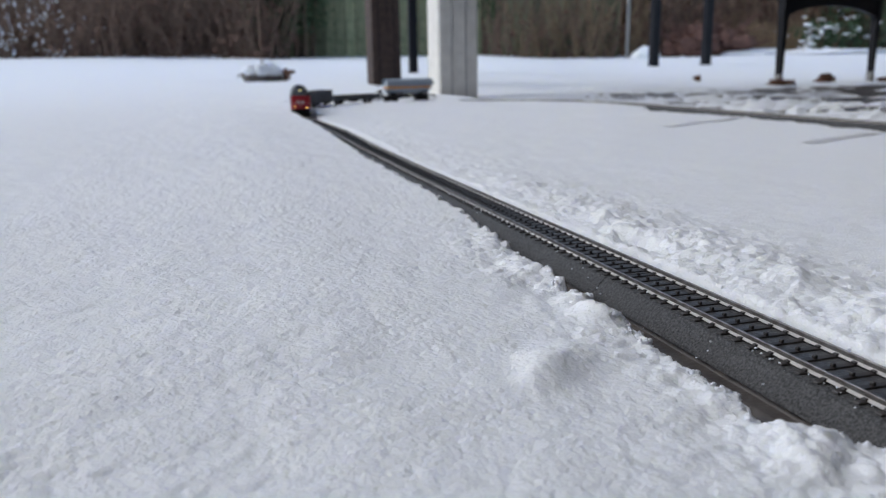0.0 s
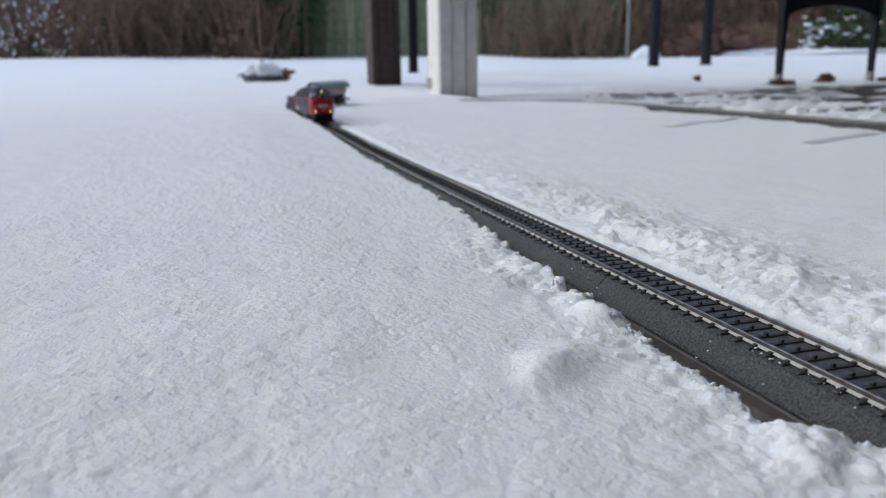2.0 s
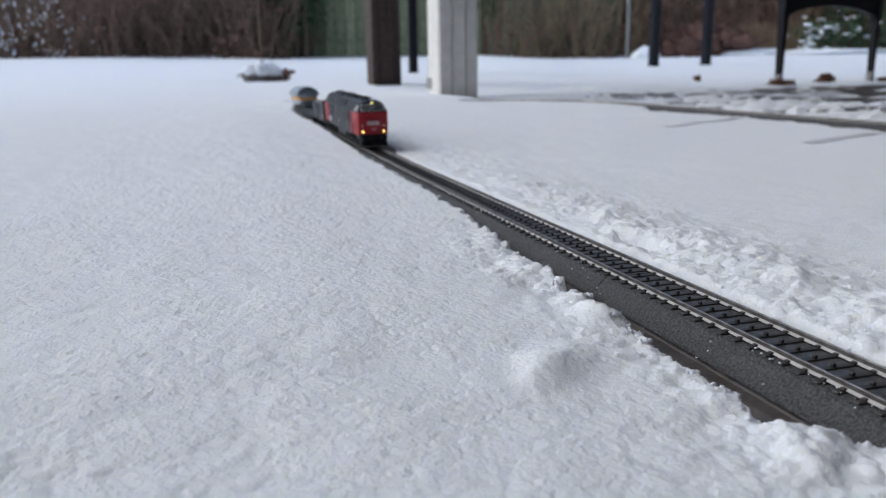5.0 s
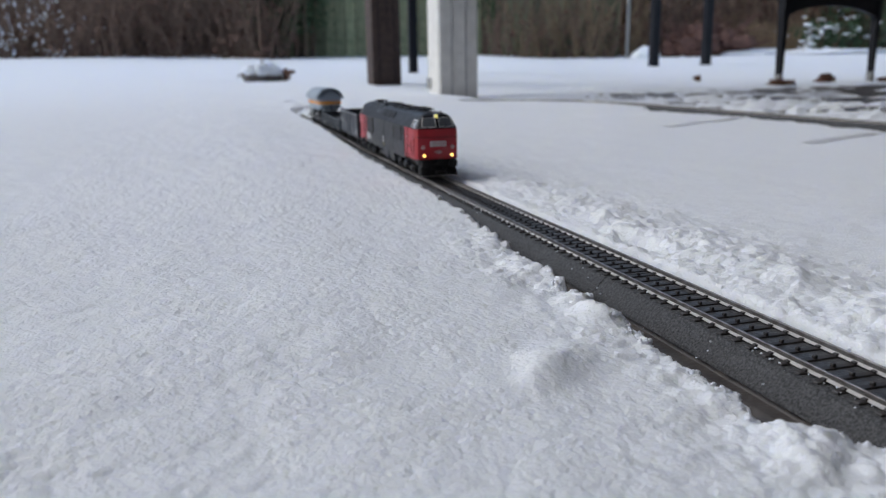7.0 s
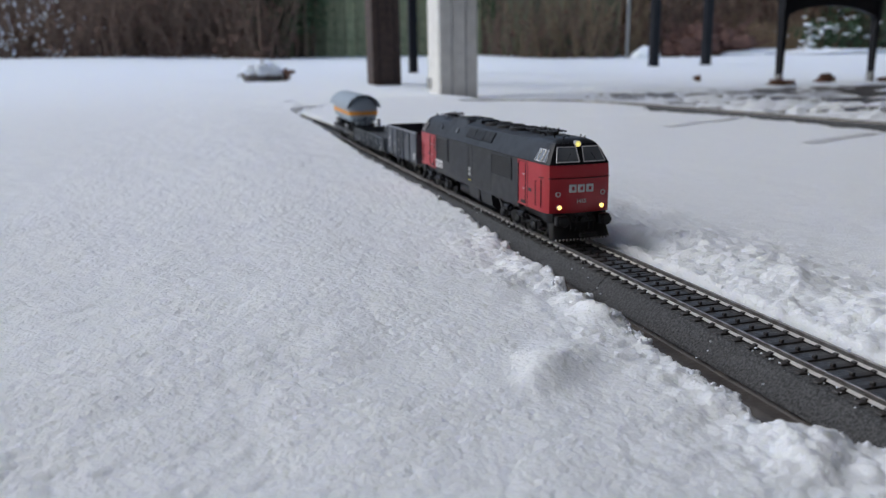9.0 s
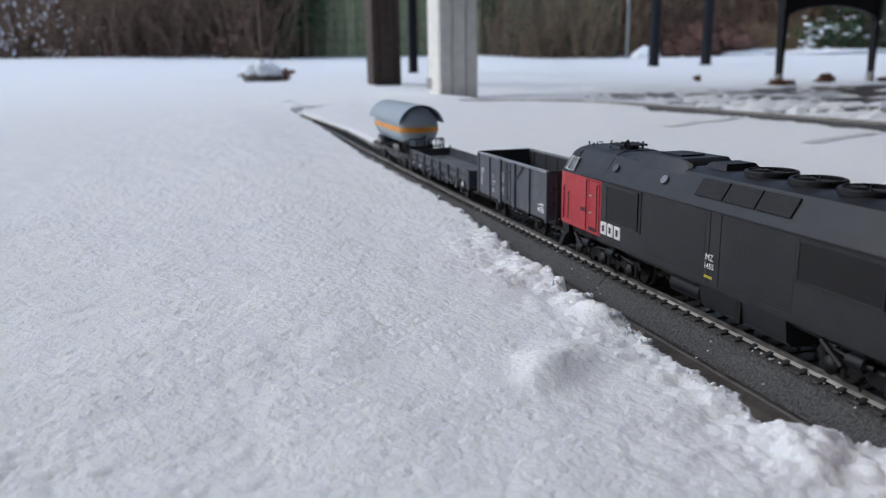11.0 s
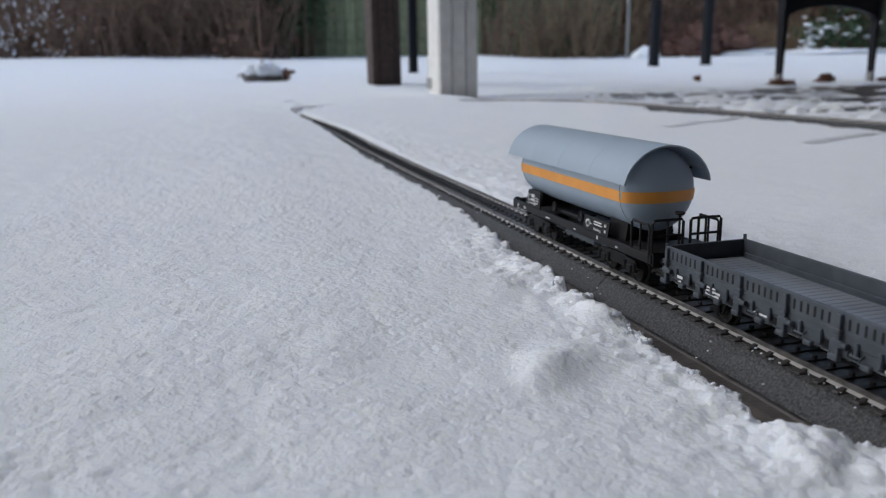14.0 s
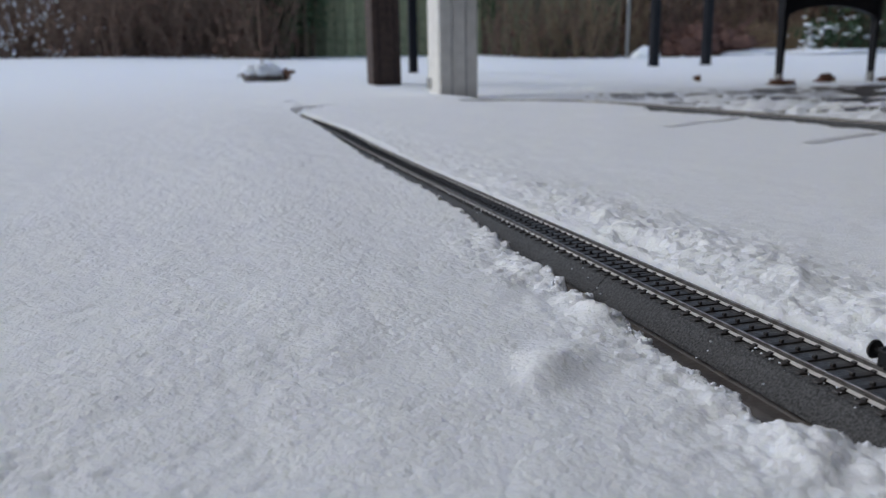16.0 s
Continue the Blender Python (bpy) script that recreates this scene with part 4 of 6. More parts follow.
def locomotive():
    v = thing("locomotive", "red and dark grey model diesel locomotive with lit headlamps", "model locomotive")
    # body between the cabs
    prof = [(-17, 14.5), (-17, 38.3), (-16.6, 38.9), (-10.9, 47.9), (-7.2, 49.4), (7.2, 49.4), (10.9, 47.9), (16.6, 38.9), (17, 38.3), (17, 14.5)]
    part("body", Shape().along_x(prof, -73.5, 78), P_grey, v, soft=25)
    part("side_skirt", Shape().box(-78, 78, -16.2, 16.2, 12.6, 14.6, 0.3), P_grey, v)
    rain = Shape()
    for sg in (-1, 1):
        rain.box(-92, 92, sg * 17.05 - 0.25, sg * 17.05 + 0.25, 37.9, 38.5, 0.1)
    part("gutter", rain, P_dark, v)
    # fine horizontal ribbing of the sides
    for sg in (-1, 1):
        s = Shape()
        for k in range(24):
            z = 15.6 + k * 0.92
            for a, b in ((-46, -6), (4, 35)):
                s.box(a, b, sg * 17.0 - 0.16, sg * 17.0 + 0.16, z, z + 0.42)
        tagged(part("ribbed_panel", s, P_grey, v), kind="stuff")
        for a in (-4.0, 1.6):
            part("door_edge", Shape().box(a, a + 0.35, sg * 17.0 - 0.12, sg * 17.0 + 0.12, 14.8, 38), P_dark, v)
    # louvred intakes
    for sg in (-1, 1):
        for a, b, z0, z1 in ((-72.5, -48, 22.5, 37.2), (36, 66, 25.5, 37.2)):
            g = part("intake_grille", Shape().box(a, b, sg * 17 - 0.2, sg * 17 + 0.2, z0, z1), P_dark, v)
            f = Shape()
            for x in (a, b - 0.6):
                f.box(x, x + 0.6, sg * 17.1 - 0.35, sg * 17.1 + 0.35, z0, z1, 0.1)
            f.box(a, b, sg * 17.1 - 0.35, sg * 17.1 + 0.35, z1 - 0.6, z1, 0.1)
            f.box(a, b, sg * 17.1 - 0.35, sg * 17.1 + 0.35, z0, z0 + 0.5, 0.1)
            part("grille_frame", f, P_grey, g)
            f = Shape()
            for k in range(int((z1 - z0) / 1.2)):
                f.box(a + 0.6, b - 0.6, sg * 17.15 - 0.15, sg * 17.15 + 0.15, z0 + 0.8 + k * 1.2, z0 + 1.2 + k * 1.2)
            tagged(part("louvres", f, P_under, g), kind="stuff")
        part("access_cover", Shape().box(-46.6, -45.6, sg * 17.1 - 0.25, sg * 17.1 + 0.25, 22, 38, 0.1), P_dark, v)
    # cabs
    for end in (1, -1):
        e0 = 78 if end > 0 else 73.5
        low = [outline(e0, 17, 112.6, 13, 15.0), outline(e0, 17, 112.8, 13, 15.6), outline(e0, 17.0, 113.0, 13, 30), outline(e0, 17.0, 112.4, 13, 37.9)]
        up = [outline(e0, 17.0, 112.2, 13, 37.9), outline(e0, 16.4, 111.6, 12.5, 39.2), outline(e0, 12.2, 108.0, 9, 46.2), outline(e0, 10.6, 106.2, 8, 48.2), outline(e0, 7.2, 103.5, 7, 49.6)]
        band = [outline(101.5, 16.9, 112.6, 12.7, 38.2), outline(100.8, 16.3, 112.0, 12.3, 39.3), outline(98.5, 12.55, 108.4, 9, 46.2), outline(97.6, 11.3, 107.2, 8.4, 47.6)]
        if end < 0:
            low, up, band = mirrored(low), mirrored(up), mirrored(band)
        cab = part("cab", Shape().loft(low), P_red, v, "bright red cab front", soft=30)
        part("cab_roof", Shape().loft(up), P_grey, v, "dark grey cab roof", soft=30)
        part("window_band", Shape().loft(band), P_dark, v, "black band round the cab windows", soft=30)
        X = lambda x: end * (stretch(x) - (4.5 if end < 0 and x < 95 else 0))
        # windscreens on the raked front
        for sg in (-1, 1):
            pts = [(112.35, 1.2, 39.3), (111.4, 12.6, 39.3), (107.9, 10.6, 46.0), (109.0, 1.6, 46.0)]
            pts = [(X(a), sg * b, c) for a, b, c in pts]
            pane = Shape().loft([[(p[0] + end * 0.05, p[1], p[2]) for p in pts], [(p[0] + end * 0.28, p[1], p[2] + 0.1) for p in pts]])
            w = part("windscreen", pane, P_glass, v, "dark windscreen glass")
            fr = Shape()
            loop = [(p[0] + end * 0.3, p[1], p[2] + 0.12) for p in pts]
            for a, b in zip(loop, loop[1:] + loop[:1]):
                fr.tube([a, b], 0.27, 5)
            part("window_frame", fr, P_frame, w, "thin silver window frame")
            part("wiper", Shape().tube([(X(112.2), sg * 7.5, 39.8), (X(111.6), sg * 5.2, 43.6)], 0.14, 4), P_dark, w)
            # side windows
            for k, (a, b, c, d) in enumerate(((107.4, 103.9, 103.7, 105.5), (103.2, 99.2, 99.4, 102.9), (98.5, 95.7, 96.0, 98.3))):
                def shell_y(x, z):
                    return (17.25 - (z - 38.2) * 0.56) * float(np.interp(x, [99, 104.6, 107.4, 109], [1, 0.972, 0.93, 0.86]))
                q = [(X(x), sg * (shell_y(x, z) + 0.12), z) for x, z in ((a, 39.3), (b, 39.3), (c, 44.6), (d, 44.6))]
                w = part("side_window", Shape().loft([q, [(x, y + sg * 0.18, z) for x, y, z in q]]), P_glass, v, "cab side window")
                fr = Shape()
                loop = [(x, y + sg * 0.2, z) for x, y, z in q]
                for m, n in zip(loop, loop[1:] + loop[:1]):
                    fr.tube([m, n], 0.28 if k == 1 else 0.17, 5)
                part("window_frame", fr, P_frame, w, "thin silver window frame")
            # headlamps, tail lamps, handrails, steps
            lampbase = part("headlamp", Shape().turned([(end * -0.5, 1.3), (end * 0.6, 1.3), (end * 0.7, 1.0)], (X(112.0), sg * 11.0, 18.0), "x", 14), P_frame, v)
            part("lens", Shape().turned([(0, 1.05), (end * 0.25, 0.95), (end * 0.5, 0.4)], (X(112.6), sg * 11.0, 18.0), "x", 12), P_lit if end > 0 else P_glass, lampbase, "glowing warm lens" if end > 0 else "")
            tail = part("tail_lamp", Shape().turned([(end * -0.4, 1.25), (end * 0.55, 1.25), (end * 0.6, 0.85), (end * 0.3, 0.8)], (X(111.9), sg * 11.6, 24.3), "x", 14), P_frame, v)
            part("lens", Shape().turned([(0, 0.82), (end * 0.2, 0.75)], (X(112.2), sg * 11.6, 24.3), "x", 12), P_red, tail, "dark red lens")
            hr = Shape()
            for a, z0, z1 in ((104.6, 17, 31), (99.0, 17.5, 29.5), (88.0, 16.5, 36.5), (80.2, 16.5, 36.0)):
                y = sg * (17.7 if a < 100 else 17.2)
                hr.tube([(X(a), sg * 16.6, z0), (X(a), y, z0 + 0.2), (X(a), y, z1 - 0.2), (X(a), sg * 16.6, z1)], 0.22, 5)
            part("handrail", hr, P_dark, cab, "thin black handrails")
            dl = Shape()
            for a in (79.2, 88.8):
                dl.box(min(X(a), X(a + 0.25)), max(X(a), X(a + 0.25)), sg * 17.0 - 0.1, sg * 17.0 + 0.1, 15.4, 37.2)
            dl.box(min(X(79.2), X(88.9)), max(X(79.2), X(88.9)), sg * 17.0 - 0.1, sg * 17.0 + 0.1, 37.0, 37.25)
            part("door_gap", dl, P_dark, cab)
            hd = Shape().box(min(X(86), X(84)), max(X(86), X(84)), sg * 17.3 - 0.25, sg * 17.3 + 0.25, 30.6, 31.2, 0.1)
            hd.box(min(X(86), X(84.6)), max(X(86), X(84.6)), sg * 17.3 - 0.25, sg * 17.3 + 0.25, 23.4, 23.9, 0.1)
            part("door_handle", hd, P_frame, cab, "small silver door handles")
            part("data_plate", Shape().box(min(X(93), X(90)), max(X(93), X(90)), sg * 17.05 - 0.12, sg * 17.05 + 0.12, 23.2, 24.8), P_grey, cab, "small grey data plate")
            part("step_opening", Shape().box(min(X(86.6), X(82)), max(X(86.6), X(82)), sg * 17.05 - 0.1, sg * 17.05 + 0.1, 16, 17.6), P_dark, cab)
        rail = Shape()
        rail.tube([(X(103), -17.6, 31.8), (X(111.6), -15.2, 31.8), (X(113.5), -7, 31.8), (X(113.7), 0, 31.8), (X(113.5), 7, 31.8), (X(111.6), 15.2, 31.8), (X(103), 17.6, 31.8)], 0.22, 5)
        part("front_handrail", rail, P_dark, cab, "black handrail across the cab front")
        top = part("top_lamp", Shape().turned([(end * -1.5, 1.7), (end * 1.0, 1.7), (end * 1.1, 1.3)], (X(107.3), 0, 47.3), "x", 14), P_frame, v)
        part("lens", Shape().turned([(0, 1.35), (end * 0.3, 1.2), (end * 0.6, 0.5)], (X(108.3), 0, 47.3), "x", 12), P_top if end > 0 else P_glass, top, "dim yellow-green lens" if end > 0 else "")
        pins = Shape()
        for a, b in ((104, -5.5), (104, 5.5), (97, -7), (97, 7), (88, -7)):
            pins.tube([(X(a), b, 49.0), (X(a), b, 50.2)], 0.28, 5)
            pins.blob((X(a), b, 50.4), (0.45, 0.45, 0.45), 3, 6, 4, 0.0)
        pins.tube([(X(100.5), -3.5, 49.4), (X(100.5), -3.5, 50.6), (X(100.5), -1.0, 50.6), (X(100.5), -1.0, 49.4)], 0.22, 5)
        part("roof_hooks", pins, P_under, v)
        # buffer beam, plough and its warning stripes
        beam = [outline(102.5, 15.2, 112.5, 9, 10.4), outline(102.5, 15.4, 113.0, 9, 10.9), outline(102.5, 15.4, 113.0, 9, 15.1)]
        plough = [outline(110.6, 15.2, 115.4, 5, 2.4), outline(110.2, 15.2, 115.6, 5, 3.4), outline(107.6, 14.6, 113.2, 5, 8.4), outline(104.6, 14.2, 112.6, 5, 10.5)]
        if end < 0:
            beam, plough = mirrored(beam), mirrored(plough)
        part("buffer_beam", Shape().loft(beam), P_dark, v, "black buffer beam")
        pl = part("snow_plough", Shape().loft(plough), P_under, v, "black snow plough with striped lower edge")
        st = Shape()
        for k in range(16):
            y = -13.9 + k * 1.8
            fx = 115.65 - float(np.interp(abs(y + 0.4), [0, 9.1, 13.8, 14.8], [0, 0.27, 1.02, 2.2]))
            st.box(min(X(fx - 0.3), X(fx + 0.25)), max(X(fx - 0.3), X(fx + 0.25)), y, y + 0.8, 2.3, 3.2)
        part("warning_stripe", st, P_print, pl, "white stripes along the plough's edge")
        hoses = Shape()
        for y in (-6, -3.4, 3.4, 6):
            hoses.tube([(X(112.5), y, 14), (X(115.2), y, 12.6), (X(115.0), y, 8.5), (X(113.6), y, 6.4)], 0.42, 6)
        hoses.box(min(X(112), X(115)), max(X(112), X(115)), -1.1, 1.1, 10.6, 13.4, 0.3)
        part("brake_hose", hoses, P_under, v)
        buffers(v, X(112.6), end, 12.0, 11.0)
        if end > 0:
            s = Shape()
            for y in (-1, 1):
                s.box(116.1, 120.1, y * 11 - 3.0, y * 11 + 3.0, 9.6, 14.4, 0.6)
            part("buffer_box", s, P_dark, v)
        coupler(v, X(115), end)
    # lettering: the operator's mark as plain blocks, the number as it stands
    for x, z, y, w, h in ((-73.0, 16.6, -17.0, 4.7, 5.2), (-67.4, 16.6, -17.0, 4.7, 5.2), (-61.8, 16.6, -17.0, 4.7, 5.2), (60, 16.6, 17.0, 5.0, 5.2), (66, 16.6, 17.0, 4.8, 5.2), (71.4, 16.6, 17.0, 4.8, 5.2)):
        sg = 1 if y > 0 else -1
        block = Shape().box(x, x + w, y - 0.3, y + 0.3, z, z + h, 0.25)
        mark = part("operator_mark", block, P_print, v, "plain white block of the operator's mark")
        hole = Shape()
        hole.box(x + 1.5, x + w - 1.5, y - 0.34, y + 0.34, z + 1.3, z + h - 1.3)
        part("counter", hole, P_grey, mark, "dark gap in the block")
    for k in range(3):
        y = -6.2 + k * 4.4
        mark = part("operator_mark", Shape().box(115.7, 116.75, y, y + 3.7, 24.9, 28.8, 0.25), P_print, v, "plain white block of the operator's mark")
        hole = Shape().box(116.4, 116.82, y + 1.2, y + 2.5, 26.0, 27.7)
        part("counter", hole, P_red, mark, "red gap in the block")
    letters("number", "1455", 0.0019, P_print, v, Matrix.Translation((0.1166, 0, 0.0198)) @ Matrix.Rotation(radians(90), 4, "Z") @ Matrix.Rotation(radians(90), 4, "X"), "white running number", 0.00002)
    for sg in (-1, 1):
        turn = Matrix.Rotation(0 if sg < 0 else math.pi, 4, "Z") @ Matrix.Rotation(radians(90), 4, "X")
        letters("class_letters", "MZ", 0.0021, P_print, v, Matrix.Translation((-0.003, sg * 0.0172, 0.0222)) @ turn, "white class letters", 0.00002)
        letters("number", "1455", 0.0019, P_print, v, Matrix.Translation((-0.003, sg * 0.0172, 0.0194)) @ turn, "white running number", 0.00002)
        bars("yellow_notice", v, -5.4, 16.2, [(k * 0.9, 0, 0.7, 0.9) for k in range(5)], sg * 17.1, P_yellow, "small yellow lettering bars")
        # radiators on the roof shoulders
        for k in range(3):
            a = -16 + k * 15.5
            q = [(a, 15.2, 41.6), (a + 14.6, 15.2, 41.6), (a + 14.6, 11.8, 47.0), (a, 11.8, 47.0)]
            q = [(x, sg * (y + 0.05), z) for x, y, z in q]
            rad = part("radiator_panel", Shape().loft([[(x, y - sg * 0.5, z - 0.3) for x, y, z in q], [(x, y + sg * 0.2, z + 0.15) for x, y, z in q]]), P_dark, v, "black radiator panel")
            ribs = Shape()
            for m in range(9):
                u = (m + 0.5) / 9
                ribs.box(a + 0.4, a + 14.2, sg * (15.45 - 3.4 * u) - 0.12, sg * (15.45 - 3.4 * u) + 0.12, 41.6 + 5.4 * u, 41.85 + 5.4 * u)
            part("radiator_rib", ribs, P_under, rad)
        for x0 in (-36, -71):
            porthole = [(x0 + 1.9 * math.cos(a), sg * (14.05 - 0.85 * math.sin(a)), 43.9 + 1.35 * math.sin(a)) for a in [k * math.pi / 8 for k in range(16)]]
            part("roof_vent", Shape().loft([porthole, [(x, y + sg * 0.28, z + 0.18) for x, y, z in porthole]]), P_deck if x0 > -50 else P_wagon, v, "small light oval port on the roof shoulder")
    # roof
    hump = [[(x, -w, z), (x, w, z), (x - e, u, q), (x - e, -u, q)] for x, w, z, e, u, q in ((-63, 11.6, 46.9, 0, 8.6, 49.6), (-58, 12.1, 46.2, 0, 9.6, 51.0), (-33, 12.1, 46.2, 0, 9.6, 51.2), (-27, 11.8, 46.6, 1.5, 8.6, 49.6))]
    part("raised_roof", Shape().loft(hump), P_grey, v, soft=20)
    part("roof_hatch", Shape().box(-54, -40, -5, 5, 51.1, 51.7, 0.2), P_dark, v, "black roof hatch")
    end_recess = [[(-32.6, -9.9, 48.6), (-32.6, 9.9, 48.6), (-32.9, 8.8, 51.3), (-32.9, -8.8, 51.3)], [(-26.4, -9.6, 48.6), (-26.4, 9.6, 48.6), (-27.8, 8.2, 49.9), (-27.8, -8.2, 49.9)]]
    part("air_outlet", Shape().loft(end_recess), P_under, v, "black sloping air outlet")
    part("exhaust_stack", Shape().loft([[(-24, -7, 49.2), (-11, -7, 49.2), (-11, 7, 49.2), (-24, 7, 49.2)], [(-21.5, -5.5, 51.4), (-13, -5.5, 51.4), (-13, 5.5, 51.4), (-21.5, 5.5, 51.4)]]), P_dark, v, "black exhaust stack")
    for x in (2, 22, 41):
        fan = part("roof_fan", Shape().turned([(0, 8.2), (1.5, 8.2), (1.9, 7.7), (1.9, 7.0), (0.8, 6.8), (0.8, 1.5), (1.4, 1.3)], (x, 0, 49.2), "z", 24), P_dark, v, "black round roof fan")
        blades = Shape()
        for k in range(16):
            a = k * math.pi / 8
            blades.tube([(x + 1.5 * math.cos(a), 1.5 * math.sin(a), 50.7), (x + 7.4 * math.cos(a), 7.4 * math.sin(a), 50.7)], 0.22, 4)
        part("fan_grille", blades, P_under, fan)
    for sg in (-1, 1):
        for x0 in ((66, 82) if sg > 0 else (83,)):
            pp = Shape()
            for y in (-5, -2.6, 2.6, 5):
                pp.tube([(sg * (x0 - 6), y, 51.4), (sg * (x0 + 6), y, 51.4)], 0.5, 6)
                pp.tube([(sg * (x0 - 3), y, 49), (sg * (x0 - 3), y, 52.6)], 0.4, 5)
            pp.box(min(sg * (x0 - 5), sg * (x0 + 5)), max(sg * (x0 - 5), sg * (x0 + 5)), -1.4, 1.4, 49.2, 51.3, 0.4)
            for k in range(3):
                pp.blob((sg * (x0 - 4 + 4 * k), -4 + 3 * k, 52.0), (1.0, 0.8, 0.8), k + 5, 6, 4)
            part("roof_pipework", pp, P_under, v, "black roof pipework")
    # underframe: three-axle bogies, tank, reservoirs
    part("frame", Shape().box(-107, 107, -13.5, 13.5, 10.5, 15.2, 0.4), P_under, v)
    for sg in (-1, 1):
        b = part("bogie", Shape().box(sg * 74 - 25, sg * 74 + 25, -6.5, 6.5, 5, 10.6, 0.5), P_under, v, "black three-axle bogie")
        for x in (-21.5, 0, 21.5):
            wheelset(b, sg * 74 + x, 5.7)
        for side in (-1, 1):
            f = Shape()
            y = side * 12.4
            f.loft([[(sg * 74 + x, y + side * q, z) for x, z in ((-28, 7.5), (-25, 5.2), (-16, 4.6), (-11, 6.0), (-9, 4.6), (9, 4.6), (11, 6.0), (16, 4.6), (25, 5.2), (28, 7.5), (27, 9.4), (-27, 9.4))] for q in (0, 1.6)])
            for x in (-21.5, 0, 21.5):
                f.turned([(-0.6, 2.0), (1.6, 1.9), (2.2, 1.3)], (sg * 74 + x, y + side * 0.6, 5.7), "y" if side > 0 else "y", 12)
                for q in (-3.6, 3.6):
                    f.turned([(3.6, 1.2), (8.6, 1.2)], (sg * 74 + x + q, y + side * 1.2, 0), "z", 8)
            f.tube([(sg * 74 - 24, y + side * 2.2, 10.4), (sg * 74 - 8, y + side * 2.6, 9.0), (sg * 74 + 10, y + side * 2.6, 10.4), (sg * 74 + 24, y + side * 2.2, 8.6)], 0.4, 5)
            f.turned([(sg * 74 + 5, 1.5), (sg * 74 + 13, 1.5)], (0, y + side * 2.0, 8.8), "x", 10)
            part("bogie_side", f, P_under, b)
            for x in (-21.5, 0, 21.5):
                part("axle_box", Shape().turned([(0, 2.7), (side * 1.6, 2.7), (side * 2.2, 2.1), (side * 2.6, 0.8)], (sg * 74 + x, y + side * 1.4, 5.6), "y", 14), P_dark, b, "round black axle box")
            for x in (-11, 10):
                part("brake_cylinder", Shape().turned([(sg * 74 + x - 4.2, 1.0), (sg * 74 + x - 3.6, 1.9), (sg * 74 + x + 1.8, 1.9), (sg * 74 + x + 2.2, 0.7), (sg * 74 + x + 4.4, 0.7)], (0, y + side * 3.4, 9.9), "x", 12), P_dark, b, "black brake cylinder")
                part("sand_pipe", Shape().tube([(sg * 74 + x, y + side * 2.6, 12.4), (sg * 74 + x + 1.2, y + side * 3.4, 8.2), (sg * 74 + x - 0.6, y + side * 2.4, 3.6), (sg * 74 + x - 1.6, y + side * 1.0, 1.6)], 0.4, 5), P_dark, b)
            part("damper", Shape().tube([(sg * 74 - 25, y + side * 3.0, 11.6), (sg * 74 - 17, y + side * 3.2, 6.8)], 0.9, 7), P_dark, b)
            part("cab_step", Shape().box(sg * 74 + sg * 26, sg * 74 + sg * 31, side * 14.2 - 1.2, side * 14.2 + 1.2, 4.6, 5.4, 0.2) if sg > 0 else Shape().box(-105, -100, side * 14.2 - 1.2, side * 14.2 + 1.2, 4.6, 5.4, 0.2), P_dark, b, "black footstep below the cab")
    part("fuel_tank", Shape().along_x([(-13, 4.4), (-15, 6.2), (-16, 13.5), (16, 13.5), (15, 6.2), (13, 4.4)], -9, 32), P_grey, v, "dark grey fuel tank")
    for sg in (-1, 1):
        part("tank_gap", Shape().box(10, 12.5, sg * 15.3 - 0.8, sg * 15.3 + 0.8, 5.5, 13), P_under, v)
        part("air_reservoir", Shape().turned([(-30, 2.6), (-29, 3.6), (-12, 3.6), (-11, 2.6)], (0, sg * 11, 8.2), "x", 14), P_dark, v, "black air reservoir")
    forward = ("ribbed_panel", "door_edge", "intake_grille", "access_cover", "class_letters", "yellow_notice", "radiator_panel", "roof_vent", "raised_roof", "roof_hatch", "air_outlet", "exhaust_stack", "roof_fan", "fuel_tank", "tank_gap", "air_reservoir")
    for ob in v.children:
        if ob.name.split(".")[0] in forward or (ob.name.startswith("number") and abs(ob.location.x) < 0.05):
            ob.location.x += 0.0035
    return v


